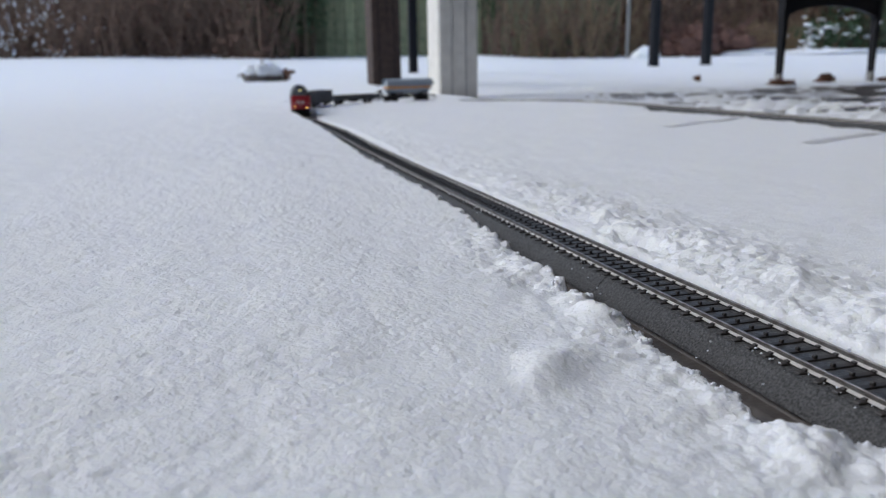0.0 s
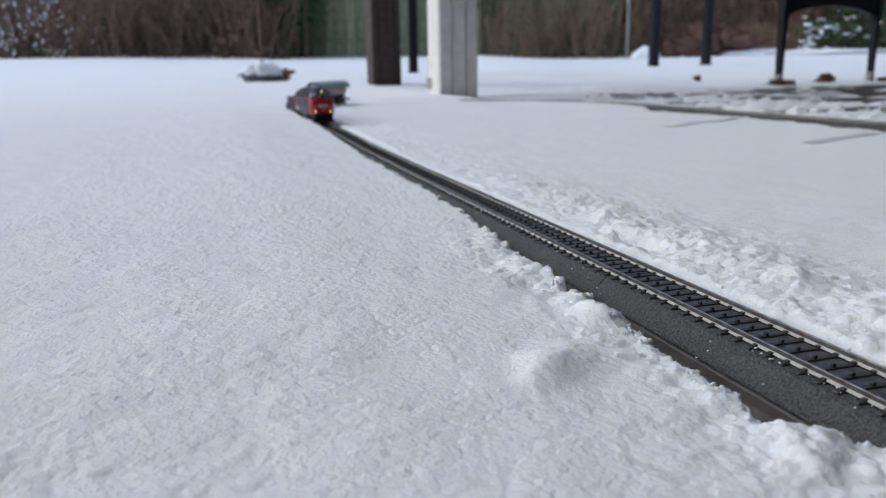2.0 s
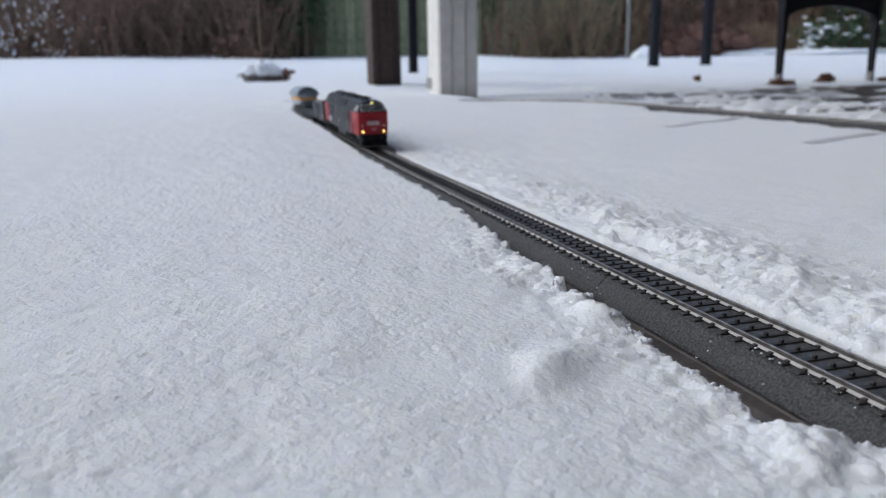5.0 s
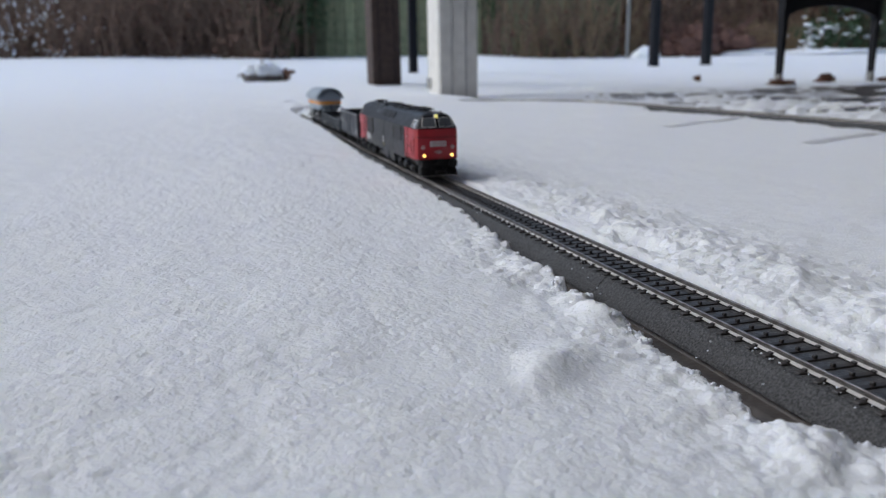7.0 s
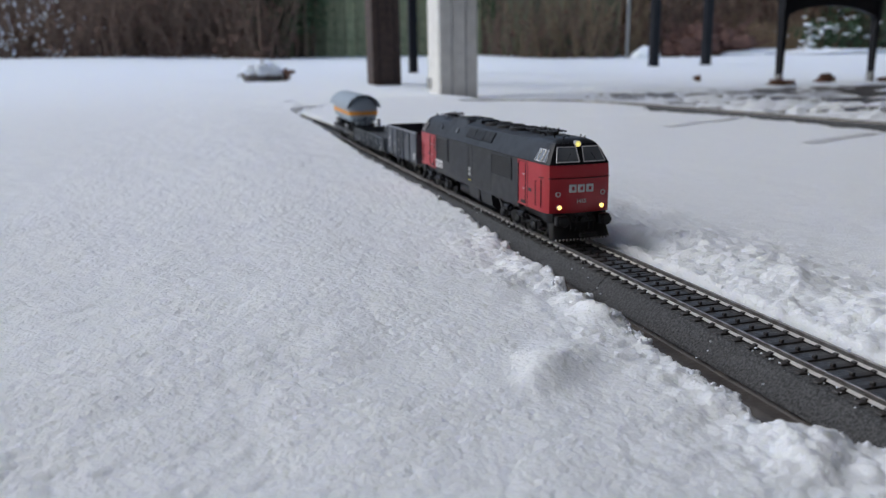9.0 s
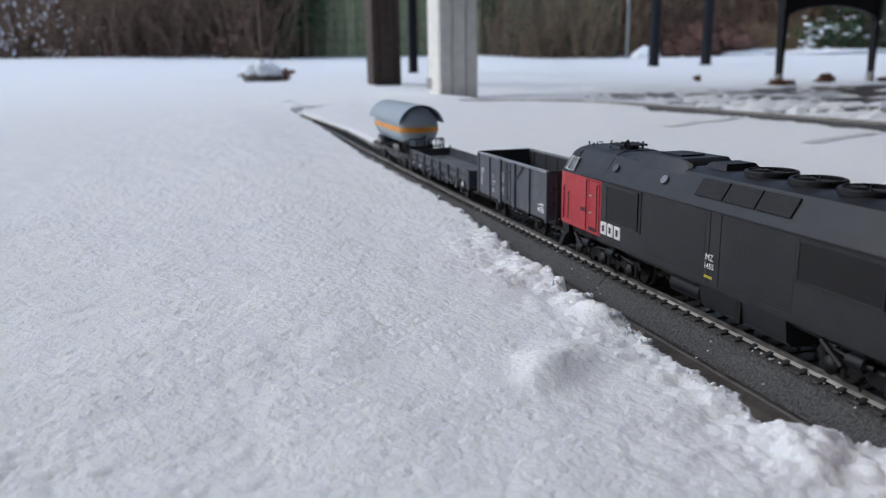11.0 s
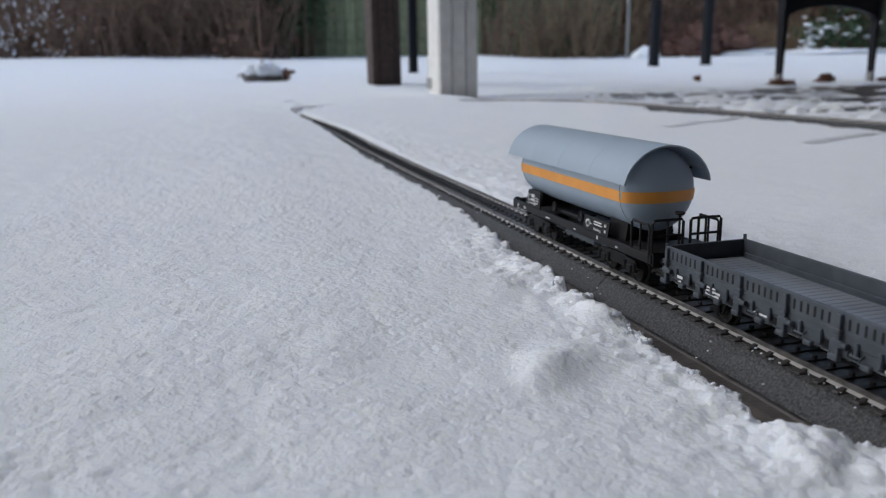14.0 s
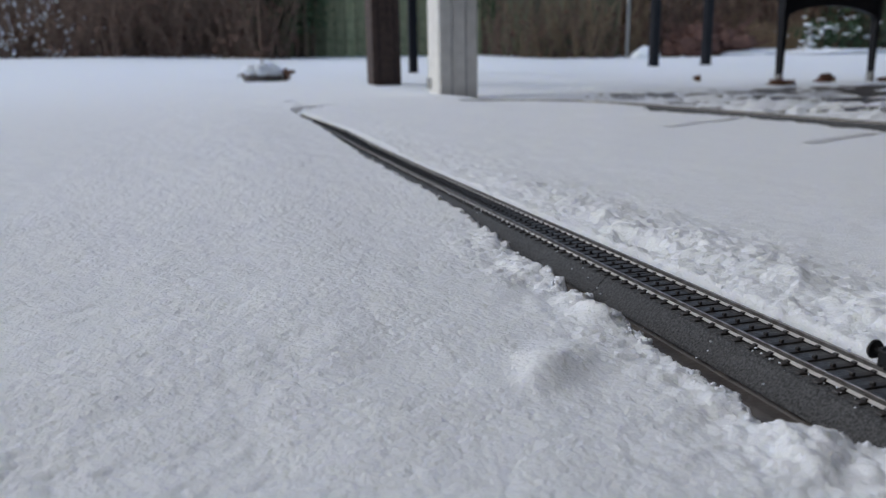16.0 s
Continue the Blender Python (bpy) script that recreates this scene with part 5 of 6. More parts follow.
def gondola():
    v = thing("open_wagon", "empty dark grey model open goods wagon with white lettering", "model wagon")
    L, W, z0, z1 = 49.5, 16.0, 12.0, 35.6
    for sg in (-1, 1):
        part("side_wall", Shape().box(-L, L, sg * W - 0.5, sg * W + 0.5, z0, z1 - 1.0), P_wagon, v)
        for x in (-29.5, 28.0):
            part("stanchion", Shape().box(x - 0.75, x + 0.75, sg * (W + 0.75) - 0.6, sg * (W + 0.75) + 0.6, z0 - 0.4, z1 - 1.2, 0.2), P_wagon, v)
        for x in (-12.5, 8.0):
            part("door_post", Shape().box(x - 1.6, x + 1.6, sg * (W + 0.9) - 0.7, sg * (W + 0.9) + 0.7, z0 - 0.8, z1 - 0.6, 0.3), P_wagon, v)
        for x in (-L + 0.8, L - 0.8):
            part("corner_post", Shape().box(x - 1.2, x + 1.2, sg * (W + 0.6) - 0.6, sg * (W + 0.6) + 0.6, z0 - 1.5, z1 - 0.6, 0.3), P_wagon, v)
        part("gusset", Shape().loft([[(-20.0, sg * (W + q), 33.8), (-14, sg * (W + q), 33.8), (-14, sg * (W + q), 25.0)] for q in (0.4, 1.1)]), P_wagon, v)
        part("brace", Shape().tube([(10, sg * (W + 0.8), 26.0), (19.5, sg * (W + 0.8), 33.6)], 0.65, 4), P_wagon, v)
        s = Shape()
        s.box(-L, L, sg * (W + 0.25) - 0.9, sg * (W + 0.25) + 0.9, z1 - 1.3, z1, 0.3)
        part("top_rim", s, P_deck, v, "lighter top rim")
        s = Shape()
        for x in (-6.2, 2.0):
            s.box(x - 0.35, x + 0.35, sg * (W + 0.6) - 0.3, sg * (W + 0.6) + 0.3, z0 + 0.5, z1 - 1.5, 0.1)
        s.tube([(-2.0, sg * (W + 1.1), z0 + 1), (-2.0, sg * (W + 1.1), z1 - 2)], 0.38, 5)
        s.tube([(-0.4, sg * (W + 1.1), 17), (3.4, sg * (W + 1.1), 17), (3.4, sg * (W + 1.1), 28), (-0.4, sg * (W + 1.1), 28)], 0.32, 5)
        for z in (15, 28.5):
            s.box(-3, 0, sg * (W + 0.7) - 0.5, sg * (W + 0.7) + 0.5, z, z + 0.8, 0.1)
        part("side_door", s, P_wagon, v, "door bars and latch")
    part("floor", Shape().box(-L, L, -W, W, z0 - 0.2, z0 + 1.2), P_wagon_shaded, v)
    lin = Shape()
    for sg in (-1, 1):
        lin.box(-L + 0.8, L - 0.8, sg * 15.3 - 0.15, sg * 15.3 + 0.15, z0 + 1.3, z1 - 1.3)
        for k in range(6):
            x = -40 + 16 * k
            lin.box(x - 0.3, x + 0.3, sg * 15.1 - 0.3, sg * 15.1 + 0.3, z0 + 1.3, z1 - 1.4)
    part("lining", lin, P_wagon_shaded, v, "inner walls, their shade put into a darker grey")
    for sg in (-1, 1):
        e = part("end_wall", Shape().box(sg * L - 0.5, sg * L + 0.5, -W, W, z0, z1 - 0.9), P_wagon, v)
        s = Shape()
        for y in (-11.5, 11.5):
            s.box(sg * (L + 0.9) - 0.6, sg * (L + 0.9) + 0.6, y - 1, y + 1, z0 - 1, z1 - 0.8, 0.2)
        for z in (19, 26):
            s.box(sg * (L + 0.8) - 0.5, sg * (L + 0.8) + 0.5, -15, 15, z, z + 1.4, 0.2)
        s.box(sg * L - 0.9, sg * L + 0.9, -W, W, z1 - 1.3, z1, 0.3)
        part("end_ribs", s, P_wagon_shaded, e)
        buffers(v, sg * (L + 0.4), sg, 11.6)
        coupler(v, sg * (L + 1), sg)
    # lettering that cannot be read
    y = -W - 0.5
    bars("lettering", v, -44.5, 22.4, [(0.2 + 1.2 * a, 2.2 + 1.1 * b, 0.9, 0.7) for a in range(4) for b in range(2)] + [(0.8, 0.2, 2.0, 0.3), (0.8, 1.4, 2.0, 0.3), (0.6, 0.5, 0.3, 0.9), (2.8, 0.5, 0.3, 0.9), (0.4, -1.2, 1.6, 0.6), (0.4, -2.6, 0.7, 0.9), (1.4, -2.6, 0.7, 0.9)] + [(0.3 + 0.8 * a, -5.2 + 1.2 * b, 0.5, 0.8) for a in range(3) for b in range(2)], y, P_print, "white stencilled marks")
    bars("lettering", v, -25.6, 15.5, [(0.2, 8.6, 0.6, 0.7), (0.1, 6.9, 0.5, 0.6), (0.9, 6.9, 0.5, 0.6)] + [(0.1 + 0.75 * k, 5.2, 0.5, 0.7) for k in range(6)] + [(0.1 + 0.8 * k, 3.6, 0.5, 0.6) for k in range(3)] + [(0, 1.2, 3.2, 0.25), (0, 0.4, 3.4, 0.25), (0, -0.4, 3.0, 0.25)], y, P_print, "white stencilled marks")
    bars("lettering", v, -10.6, 15, [(0.6 * (q > 0) + 1.3 * q, 12.6 - 0.85 * k, 1.0 + 0.5 * ((k + q) % 2), 0.28) for k in range(7) for q in range(3)] + [(1.5 * q, 4.4 - 0.85 * k, 1.1, 0.28) for k in range(5) for q in range(3)], y, P_print, "white table of weights")
    bars("lettering", v, 38.0, 14.3, [(0, 3.6, 7.6, 0.5), (3.4, 4.1, 3.2, 0.7), (0.4, 0.6, 2.2, 1.9), (3.4, 0.3, 4.2, 0.35), (3.4, 2.6, 4.2, 0.35), (3.4, 0.3, 0.35, 2.5), (7.3, 0.3, 0.35, 2.5), (4.2, 1.0, 2.6, 1.1)], y, P_print, "white framed mark")
    running_gear(v, L, (-28, 28))
    return v


def running_gear(v, L, axles, z=12.0):
    part("underframe", Shape().box(-L + 1, L - 1, -9.5, 9.5, z - 2.4, z, 0.3), P_under, v)
    s = Shape()
    for sg in (-1, 1):
        s.box(-L, L, sg * 11.2 - 0.6, sg * 11.2 + 0.6, z - 3.0, z, 0.2)
    part("sole_bar", s, P_under, v)
    for x in axles:
        g = part("axle_guard", Shape().box(x - 6, x + 6, -4, 4, z - 3, z - 1, 0.3), P_under, v)
        wheelset(g, x, 5.3)
        for side in (-1, 1):
            f = Shape()
            y = side * 11.2
            f.loft([[(x + a, y + side * q, b) for a, b in ((-5.5, z - 2.5), (-2.2, 3.6), (2.2, 3.6), (5.5, z - 2.5))] for q in (-0.4, 0.4)])
            f.box(x - 1.8, x + 1.8, y + side * 0.8 - 0.8, y + side * 0.8 + 0.8, 3.9, 7.2, 0.4)
            for k in range(4):
                f.box(x - 6.5 + 1.3 * k, x + 6.5 - 1.3 * k, y + side * 0.8 - 0.6, y + side * 0.8 + 0.6, 8.6 - 0.45 * k, 9.0 - 0.45 * k)
            f.box(x - 4.6, x - 3.4, side * 8.5 - 1.0, side * 8.5 + 1.0, 3.5, 8.5, 0.2)
            f.box(x + 3.4, x + 4.6, side * 8.5 - 1.0, side * 8.5 + 1.0, 3.5, 8.5, 0.2)
            part("spring", f, P_under, g)
    s = Shape()
    s.tube([(axles[0] + 7, -9, 6), (-6, -9, 7.5), (6, -9, 5.6), (axles[1] - 7, -9, 6)], 0.4, 5)
    s.tube([(axles[0] + 7, 9, 6), (axles[1] - 7, 9, 6)], 0.4, 5)
    s.box(-7, 4, -7, 7, 5.0, 9.6, 0.5)
    s.turned([(-14, 2.0), (-7, 2.0)], (0, -7, 7.6), "x", 10)
    part("brake_gear", s, P_under, v)


def flat_wagon():
    v = thing("low_sided_wagon", "empty dark grey model low-sided flat wagon, on the track", "model wagon")
    L, W, z0, z1 = 71.0, 16.0, 13.4, 21.6
    part("deck", Shape().box(-L, L, -W + 0.5, W - 0.5, 13.6, 15.4, 0.2), P_flat, v)
    part("deck_plate", Shape().box(-L + 3, L - 3, -W + 3.6, W - 3.6, 15.3, 15.75, 0.15), P_deck, v, "worn deck plate, lightened further for its wet sheen")
    s = Shape()
    for k in range(46):
        x = -66 + k * 2.92
        s.box(x, x + 0.25, -12, 12, 15.7, 15.85)
    tagged(part("deck_grooves", s, P_deck, v), kind="stuff")
    for sg in (-1, 1):
        side = part("side_board", Shape().box(-L, L, sg * W - 0.45, sg * W + 0.45, z0, z1, 0.2), P_flat, v)
        s, st, lp = Shape(), Shape(), Shape()
        for k in range(7):
            x0 = -69 + k * 20.0
            for q in range(6):
                s.box(x0 + 2.4 + q * 2.6, x0 + 3.2 + q * 2.6, sg * (W + 0.42) - 0.12, sg * (W + 0.42) + 0.12, z0 + 3.9, z1 - 1.3)
            st.box(x0 - 0.7, x0 + 0.7, sg * (W + 0.9) - 0.7, sg * (W + 0.9) + 0.7, 9.4, z1 - 0.6, 0.2)
            st.box(x0 - 1.9, x0 + 1.9, sg * (W + 0.9) - 0.9, sg * (W + 0.9) + 0.9, 12.2, 14.2, 0.3)
            st.box(x0 - 1.3, x0 + 1.3, sg * (W + 1.2) - 0.9, sg * (W + 1.2) + 0.9, 15.6, 17.2, 0.3)
            st.box(x0 - 2.4, x0 + 1.0, sg * (W + 1.0) - 1.0, sg * (W + 1.0) + 1.0, 8.4, 10.2, 0.3)
            st.turned([(-0.8, 0.9), (0.8, 0.9)], (x0 + 2.6, sg * (W + 1.2), 13.2), "x", 8)
            st.box(x0 + 5.4, x0 + 6.6, sg * (W + 0.7) - 0.6, sg * (W + 0.7) + 0.6, 11.0, 15.0, 0.25)
            st.box(x0 + 8, x0 + 11.0, sg * (W + 0.8) - 0.8, sg * (W + 0.8) + 0.8, 9.0, 10.6, 0.3)
            st.box(x0 + 13.0, x0 + 14.2, sg * (W + 0.7) - 0.6, sg * (W + 0.7) + 0.6, 11.0, 15.0, 0.25)
            st.box(x0 + 1.4, x0 + 18.4, sg * (W + 0.55) - 0.2, sg * (W + 0.55) + 0.2, z0 + 2.7, z0 + 3.2, 0.1)
            lp.tube([(x0 + 4.5, sg * (W + 0.4), 12.4), (x0 + 4.5, sg * (W + 1.2), 11.6), (x0 + 8, sg * (W + 1.2), 11.6), (x0 + 8, sg * (W + 0.4), 12.4)], 0.3, 5)
        tagged(part("slots", s, P_under, side), kind="stuff")
        part("stake_pocket", st, P_flat, v)
        part("lashing_ring", lp, P_flat, v)
        sill = part("side_sill", Shape().box(-L, L, sg * 15.6 - 0.5, sg * 15.6 + 0.5, 9.6, 13.6, 0.2), P_flat, v)
        for k in range(14):
            a = -66.5 + 10 * k
            part("sill_opening", Shape().box(a, a + 3.6, sg * 16.1 - 0.08, sg * 16.1 + 0.08, 10.2, 12.6), P_under, sill, "dark opening in the sill")
        s = Shape()
        s.box(-L + 3, L - 3, sg * 14.6 - 0.4, sg * 14.6 + 0.4, 15.2, 17.0, 0.1)
        part("inner_ledge", s, P_flat, v)
        e = part("end_board", Shape().box(sg * L - 0.5, sg * L + 0.5, -W, W, 10.4, z1 - 0.2, 0.2), P_flat, v)
        s = Shape()
        for y in (-9, 0, 9):
            s.box(sg * (L + 0.6) - 0.4, sg * (L + 0.6) + 0.4, y - 0.8, y + 0.8, 11, z1 - 0.6, 0.2)
        part("end_ribs", s, P_flat, e)
        for y, top in ((W, 1.6), (-W, 0.6)):
            part("corner_pin", Shape().tube([(sg * (L - 0.3), y, z1 - 0.4), (sg * (L - 0.3), y, z1 + top)], 0.6, 6), P_flat, v)
        buffers(v, sg * (L + 0.4), sg, 11.4)
        coupler(v, sg * (L + 1), sg)
    y = -W - 0.6
    bars("lettering", v, 59.5, 10.9, [(0, 0, 1.6, 1.2), (1.9, 0, 1.6, 1.2), (0, 1.4, 3.4, 1.0)], y - 0.3, P_print, "white lettering bars")
    bars("lettering", v, -46, 10.8, [(0, 0, 7, 0.7), (0, 1.1, 7.6, 0.7), (0, 2.2, 5, 0.6)], y - 0.3, P_print, "white lettering bars")
    bars("lettering", v, -62, 10.8, [(0, 0, 2, 0.6), (-0.6, 1.2, 3.4, 1.0)], y - 0.3, P_print, "white lettering bars")
    bars("lettering", v, 26, 10.6, [(0, 0, 8, 0.8)], y, P_print, "white lettering bars")
    bars("lettering", v, -24, 11.2, [(0, 0, 3, 0.8), (4.0, 0.2, 5, 0.6)], y, P_print, "white lettering bars")
    running_gear(v, L, (-46, 46), 13.0)
    return v


def tank_wagon():
    v = thing("tank_wagon", "blue-grey model gas tank wagon with an orange stripe and sunshade", "model wagon")
    cz, R = 35.2, 16.3
    back, front = -61.0, 54.5

    def dome(x, sg):
        return [(x + sg * 8.5 * math.sin(a), R * math.cos(a)) for a in [radians(q) for q in (8, 16, 24, 32, 40, 48, 56, 64, 72, 80, 86, 89)]]

    prof = [(x - 0, r) for x, r in reversed(dome(back + 8.5, -1))] + [(back + 8.5, R), (front - 8.5, R)] + dome(front - 8.5, 1)
    barrel = part("barrel", Shape().turned(prof, (0, 0, cz), "x", 48), P_tank, v, "blue-grey pressure vessel", soft=50)
    # stripe that follows the barrel and its domes, a hair proud
    s = Shape()
    for sg in (-1, 1):
        rings = []
        for x, r in ((back + 8.2, R), (0, R), (front - 8.2, R)):
            ring = []
            for z in (31.4, 32.9, 34.4, 35.9):
                q = r + 0.12
                h = z - cz
                if abs(h) >= q:
                    continue
                ring.append((x + (0.07 if x > 0 else -0.07), sg * math.sqrt(q * q - h * h), z))
            if len(ring) == 4:
                rings.append(ring)
        s.loft(rings, closed=False, caps=False)
    heights = (31.4, 32.9, 34.4, 35.9)
    for end, x0 in ((1, front - 8.5), (-1, back + 8.5)):
        rings = []
        for k in range(41):
            y = (R - 0.3) * math.sin(math.pi * (k / 40 - 0.5))
            ring = []
            for z in heights:
                rho = min(math.hypot(y, z - cz) / R, 1.0)
                ring.append((x0 + end * (8.5 * math.sqrt(1 - rho * rho) + 0.22), y * 1.012, z))
            rings.append(ring)
        s.loft(rings, closed=False, caps=False)
    part("stripe", s, P_orange, barrel, "orange stripe round the barrel", soft=60)
    for x in (back + 8.5, front - 8.5):
        part("weld_seam", Shape().turned([(x - 0.15, R - 0.3), (x - 0.15, R + 0.05), (x + 0.15, R + 0.05), (x + 0.15, R - 0.3)], (0, 0, cz), "x", 48), P_flat, barrel)
    # sunshade: a half shell on thin brackets, in four sheets
    def shell(r, a):
        return (r * math.cos(a), cz + 1.0 + 0.91 * r * math.sin(a))
    for k in range(4):
        x0, x1 = -65.5 + k * 30.0, -65.5 + (k + 1) * 30.0 - 0.18
        angles = [radians(10 + 160 * q / 24) for q in range(25)]
        ring = [shell(19.3, a) for a in angles] + [shell(18.6, a) for a in reversed(angles)]
        part("sunshade", Shape().along_x(ring, x0, x1), P_shade, v, "curved grey sunshade sheet", soft=40)
    s = Shape()
    for x in (-58, -32, -8, 18, 44):
        for a in (25, 155, 90):
            y0, z0 = shell(15.0, radians(a))
            y1, z1 = shell(18.8, radians(a))
            s.tube([(x, y0, z0), (x, y1, z1)], 0.5, 5)
    part("sunshade_bracket", s, P_under, v)
    # saddles and frame
    for x in (-48, 36):
        ring = [(-11, 15)] + [((R + 0.05) * math.cos(radians(a)), cz + (R + 0.05) * math.sin(radians(a))) for a in range(232, 309, 9)] + [(11, 15)]
        part("saddle", Shape().along_x(ring, x - 7, x + 7), P_under, v)
    s = Shape()
    for sg in (-1, 1):
        s.box(-68.5, 68.5, sg * 14.2 - 0.8, sg * 14.2 + 0.8, 11.4, 15.0, 0.25)
    part("side_beam", s, P_under, v, "black side beams")
    part("frame", Shape().box(-68, 68, -6, 6, 11, 15, 0.3), P_under, v)
    for x in (-67.6, -22, 22, 53, 67.6):
        part("cross_beam", Shape().box(x - 1, x + 1, -13.3, 13.3, 11.2, 14.9, 0.2), P_under, v)
    part("platform", Shape().box(52.5, 69.3, -14.5, 14.5, 15.0, 15.9, 0.15), P_under, v, "black end platform")
    # end railing with its brake wheel
    for y0, y1, x in ((-14.6, -1.6, 68.2), (1.6, 14.6, 68.2)):
        r = Shape()
        r.tube([(x, y0, 15.5), (x, y0, 27), (x, y0 + 0.8, 27.8), (x, y1 - 0.8, 27.8), (x, y1, 27), (x, y1, 15.5)], 0.55, 6)
        r.tube([(x, y0, 21.8), (x, y1, 21.8)], 0.5, 6)
        r.tube([(x, (y0 + y1) / 2, 15.5), (x, (y0 + y1) / 2, 27.6)], 0.45, 6)
        part("railing", r, P_under, v, "black platform railing")
    for y in (-14.8, 14.8):
        r = Shape()
        r.tube([(54.0, y, 15.2), (54.0, y, 25.2), (54.8, y, 26.0), (65.6, y, 26.0), (66.8, y, 25.2), (66.8, y, 11)], 0.55, 6)
        r.tube([(60.4, y, 15.2), (60.4, y, 26)], 0.45, 6)
        part("railing", r, P_under, v, "black platform railing")
    r = Shape()
    r.tube([(64.0, -0.5, 15.6), (64.0, -0.5, 29.0)], 0.45, 6)
    r.turned([(0, 1.7), (0.5, 2.0), (1.0, 1.7), (0.5, 1.3)], (64.0, -0.5, 28.6), "z", 14)
    r.tube([(61.5, -0.5, 29.4), (66.5, -0.5, 29.4)], 0.3, 5)
    part("brake_wheel", r, P_under, v, "black hand-brake wheel")
    # plates and fittings on the side
    for sg in (-1, 1):
        p = part("number_board", Shape().loft([[(-57, sg * 14.6, 15.2), (-39, sg * 14.6, 15.2), (-41, sg * 13.4, 23.0), (-55.5, sg * 13.4, 23.0)], [(-57, sg * 15.2, 15.2), (-39, sg * 15.2, 15.2), (-41, sg * 14.0, 23.0), (-55.5, sg * 14.0, 23.0)]]), P_under, v, "black lettered board")
        p.location.x += 0.006
        b = Shape()
        def on_board(x, z, w, h):
            y = sg * (15.24 - 1.2 * (z - 15.2) / 7.8)
            b.box(x, x + w, y - 0.12, y + 0.12, z, z + h)
        for x, z, w, h in ((-54.8, 16.4, 2.8, 0.3), (-54.8, 18.0, 2.8, 0.3), (-53.4, 16.4, 0.3, 5), (-54.6, 20.2, 2.6, 0.3), (-50.6, 19.6, 2.8, 1.7), (-51.2, 18.0, 4.6, 1.0), (-51.6, 16.6, 7.4, 0.35), (-46.0, 16.2, 0.3, 5.4), (-45.2, 19.4, 2.6, 0.5), (-45.2, 18.2, 3.2, 0.5), (-45.2, 17.0, 3.2, 0.5)):
            on_board(x, z, w, h)
        tagged(part("lettering", b, P_print, p, "white lettering bars"), kind="stuff")
        q = part("owner_plate", Shape().loft([[(14, sg * 14.9, 15.2), (36, sg * 14.9, 15.2), (36, sg * 14.0, 21.0), (14, sg * 14.0, 21.0)], [(14, sg * 15.4, 15.2), (36, sg * 15.4, 15.2), (36, sg * 14.5, 21.0), (14, sg * 14.5, 21.0)]]), P_under, v, "black owner's plate")
        b = Shape()
        y = sg * 15.2
        b.turned([(-0.3, 1.7), (0.3, 1.7), (0.3, 1.2), (-0.3, 1.2)], (18.5, y, 18.2), "y", 14)
        for x, z, w, h in ((16.0, 18.0, 5.4, 0.4), (23.5, 19.4, 6.4, 0.5), (23.5, 18.3, 7.0, 0.5), (32.6, 18.8, 1.2, 1.2), (32.6, 16.4, 1.2, 1.2)):
            b.box(x, x + w, y - 0.3 * sg - 0.3, y - 0.3 * sg + 0.45, z, z + h)
        tagged(part("lettering", b, P_print, q, "white lettering bars"), kind="stuff")
        turn = Matrix.Rotation(0 if sg < 0 else math.pi, 4, "Z") @ Matrix.Rotation(radians(90), 4, "X")
        letters("place_name", "Hamburg", 0.0011, P_print, q, Matrix.Translation((0.0272, sg * 0.01555, 0.0162)) @ turn, "white place name")
        d = Shape()
        for x in (-24, 4):
            d.turned([(0, 2.2), (sg * 0.5, 2.4), (sg * 1.0, 2.2), (sg * 0.5, 1.7)], (x, sg * 11, 18), "y", 14)
            d.tube([(x, sg * 4, 18), (x, sg * 11.8, 18)], 0.5, 6)
            d.tube([(x - 2, sg * 11.4, 18), (x + 2, sg * 11.4, 18)], 0.3, 5)
        d.box(-30, 8, sg * 8 - 2, sg * 8 + 2, 15, 17, 0.5)
        part("valve_wheel", d, P_under, v, "black valve wheels")
        bars("side_mark", barrel, 34.5, 28.6, [(0, 0.6, 1.2, 1.6), (1.8, 0.6, 1.2, 1.6), (-0.6, -1.6, 1.2, 0.5), (1.2, -1.6, 2.6, 0.5)], -R * 0.86 if sg < 0 else R * 0.9, P_under, "dark lettering bars")
        t = Shape()
        t.box(-6, 22, sg * 13.6 - 0.2, sg * 13.6 + 0.2, 8.8, 11.2, 0.1)
        t.tube([(-20, sg * 12, 9.5), (24, sg * 12, 9.0)], 0.4, 5)
        part("tool_tray", t, P_flat, v)
        bars("lettering", v, -62, 12.4, [(0, 0, 1.8, 1.2), (9, 0, 1.6, 1.3), (36, 0, 4.5, 0.7), (66, 0.2, 2.4, 0.5), (88, 0.2, 1.2, 1.4), (104, 0, 2.0, 0.6)], sg * 15.05, P_print, "small white lettering bars")
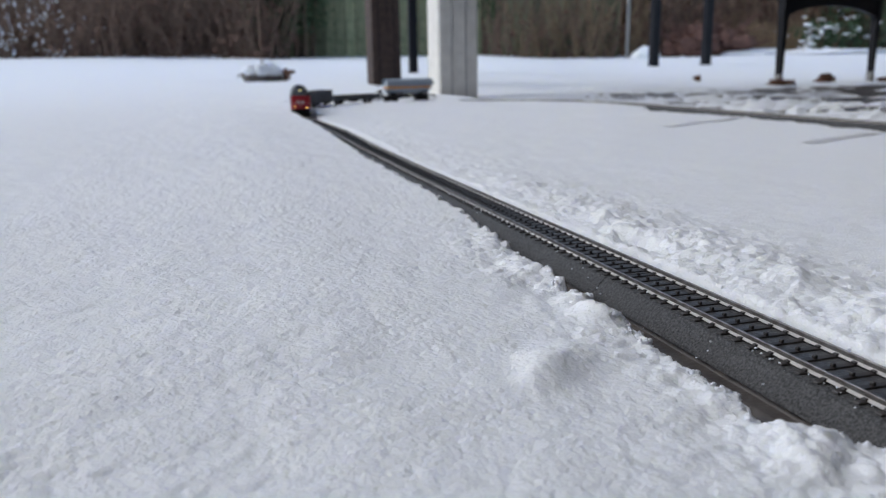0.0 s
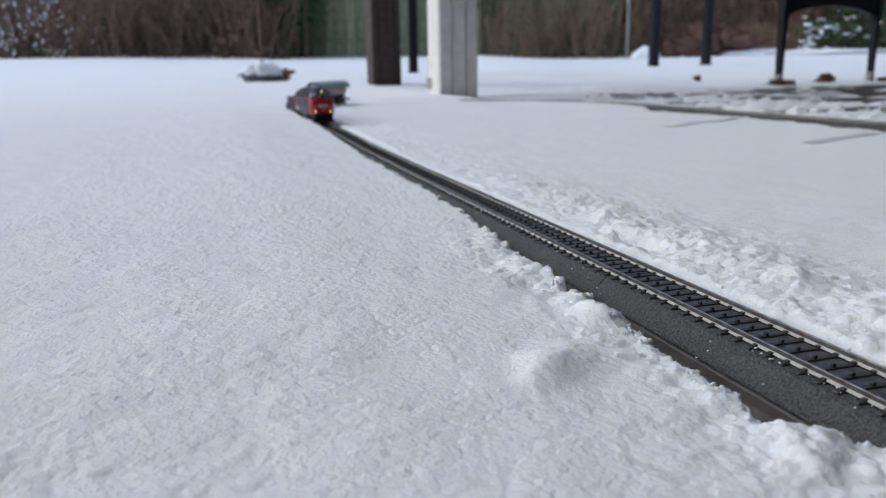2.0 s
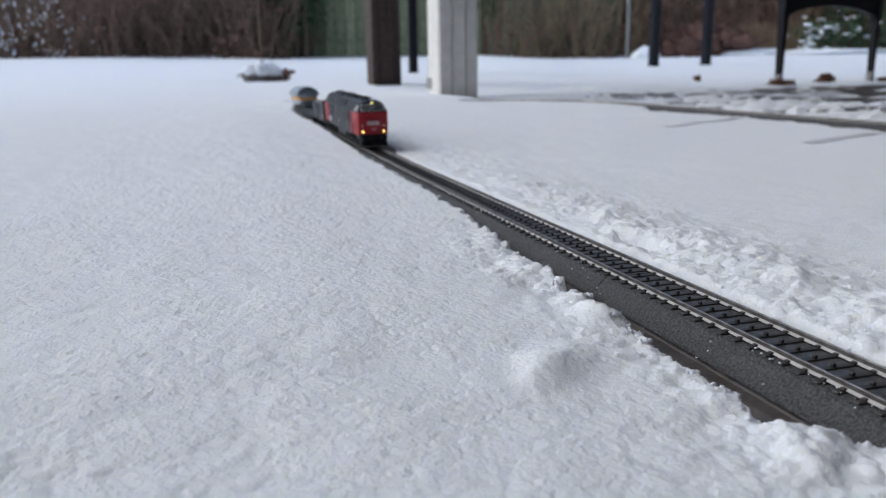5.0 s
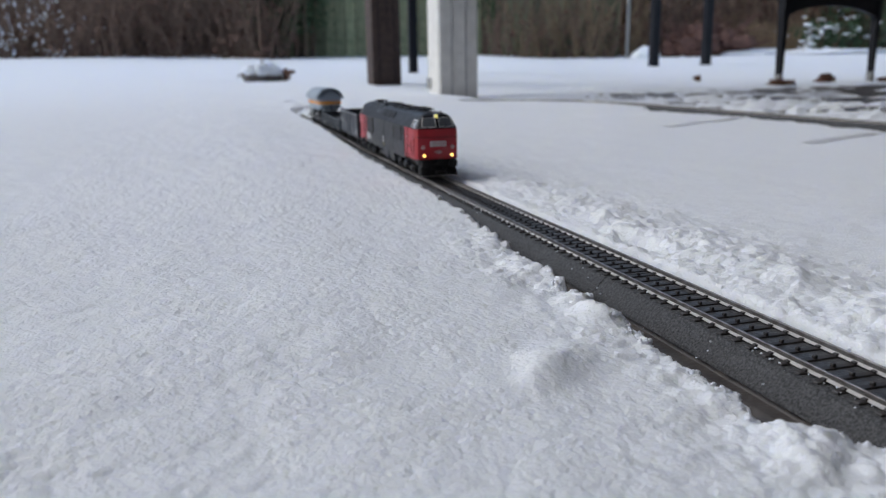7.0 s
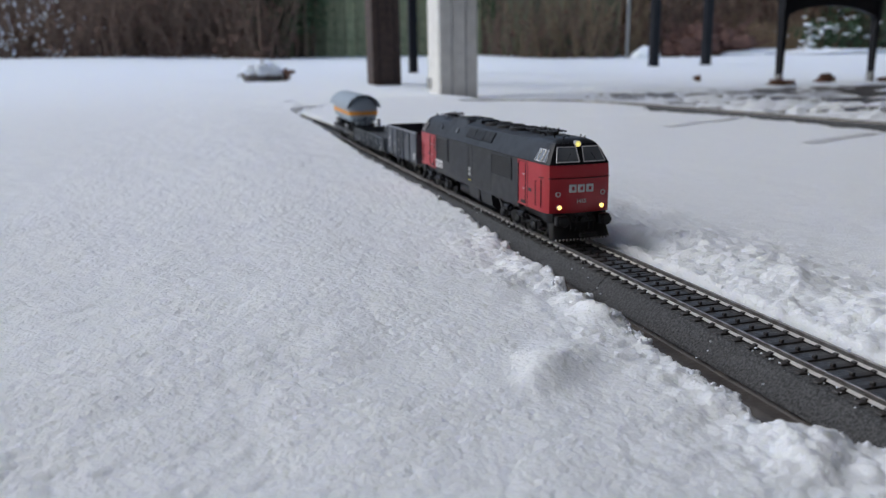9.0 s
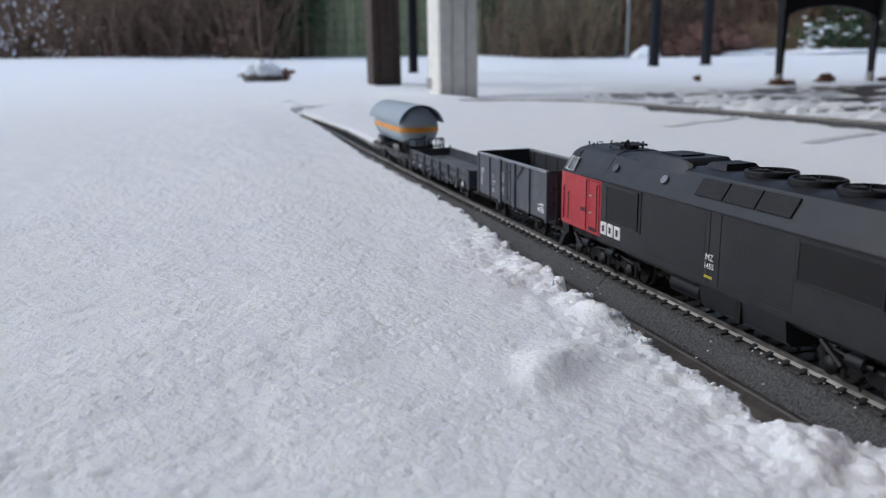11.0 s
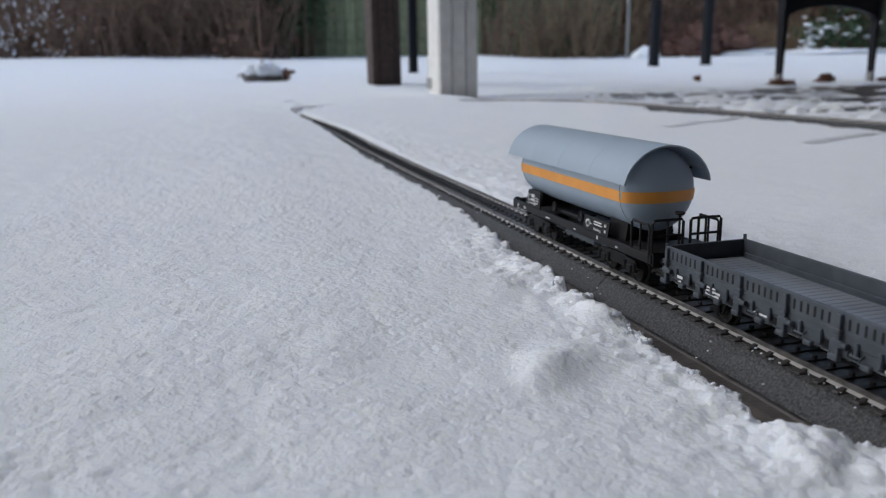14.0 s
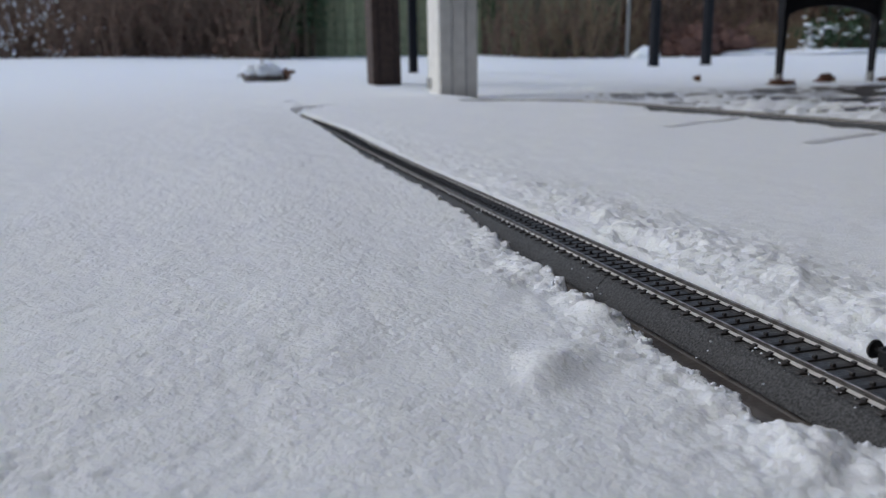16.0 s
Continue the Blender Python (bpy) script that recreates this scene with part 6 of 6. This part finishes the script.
    for sg in (-1, 1):
        b = part("bogie", Shape().box(sg * 40 - 7, sg * 40 + 7, -6, 6, 6.2, 11, 0.5), P_under, v, "black two-axle bogie")
        for x in (-10.4, 10.4):
            wheelset(b, sg * 40 + x, 5.3)
        for side in (-1, 1):
            f = Shape()
            y = side * 11.4
            f.loft([[(sg * 40 + x, y + side * q, z) for x, z in ((-16, 6.8), (-13, 4.4), (-8, 4.2), (-5, 5.6), (5, 5.6), (8, 4.2), (13, 4.4), (16, 6.8), (14, 9.2), (5, 10.2), (-5, 10.2), (-14, 9.2))] for q in (0, 1.5)])
            for x in (-10.4, 10.4):
                f.box(sg * 40 + x - 2, sg * 40 + x + 2, y + side * 1.5 - 0.9, y + side * 1.5 + 0.9, 3.8, 7.4, 0.4)
                for q in (-3.6, 3.6):
                    f.turned([(4.8, 1.1), (8.4, 1.1)], (sg * 40 + x + q, y + side * 1.4, 0), "z", 8)
            part("bogie_side", f, P_under, b)
        e = 68.5
        buffers(v, sg * e, sg, 12.6)
        coupler(v, sg * (e + 1), sg)
        part("headstock", Shape().box(sg * e - 0.8, sg * e + 0.8, -14.4, 14.4, 10.4, 15.4, 0.3), P_under, v)
    return v


LOCO, OPEN_WAGON, LOW_WAGON, TANK = locomotive(), gondola(), flat_wagon(), tank_wagon()
build_terrace()

# ---- what moves: the train, at a steady pace ----
PACE = 0.1209


def on_rails(middle, span):
    """The pose of a vehicle whose two bogies or axles stand on the track."""
    a, b = on_track(middle - span), on_track(middle + span)
    d = b - a
    m = Matrix.Translation((a + b) / 2) @ Matrix.Rotation(math.atan2(d.y, d.x), 4, "Z") @ Matrix.Rotation(-math.asin(d.z / d.length), 4, "Y")
    return m


def motions():
    for v, behind, span in ((LOCO, 0.1155, 0.074), (OPEN_WAGON, 0.2925, 0.028), (LOW_WAGON, 0.433, 0.046), (TANK, 0.5845, 0.040)):
        rows = []
        for k in range(65):
            t = k * 0.25
            rows.append((t, on_rails(1.9138 + PACE * (t - 12) - behind, span)))
        walk(v, rows)
    for w, x, r in WHEELS:
        turn = PACE / r
        walk(w, [(k / 15, Matrix.Translation((x, 0, r)) @ Matrix.Rotation(turn * k / 15, 4, "Y")) for k in range(241)])


motions()
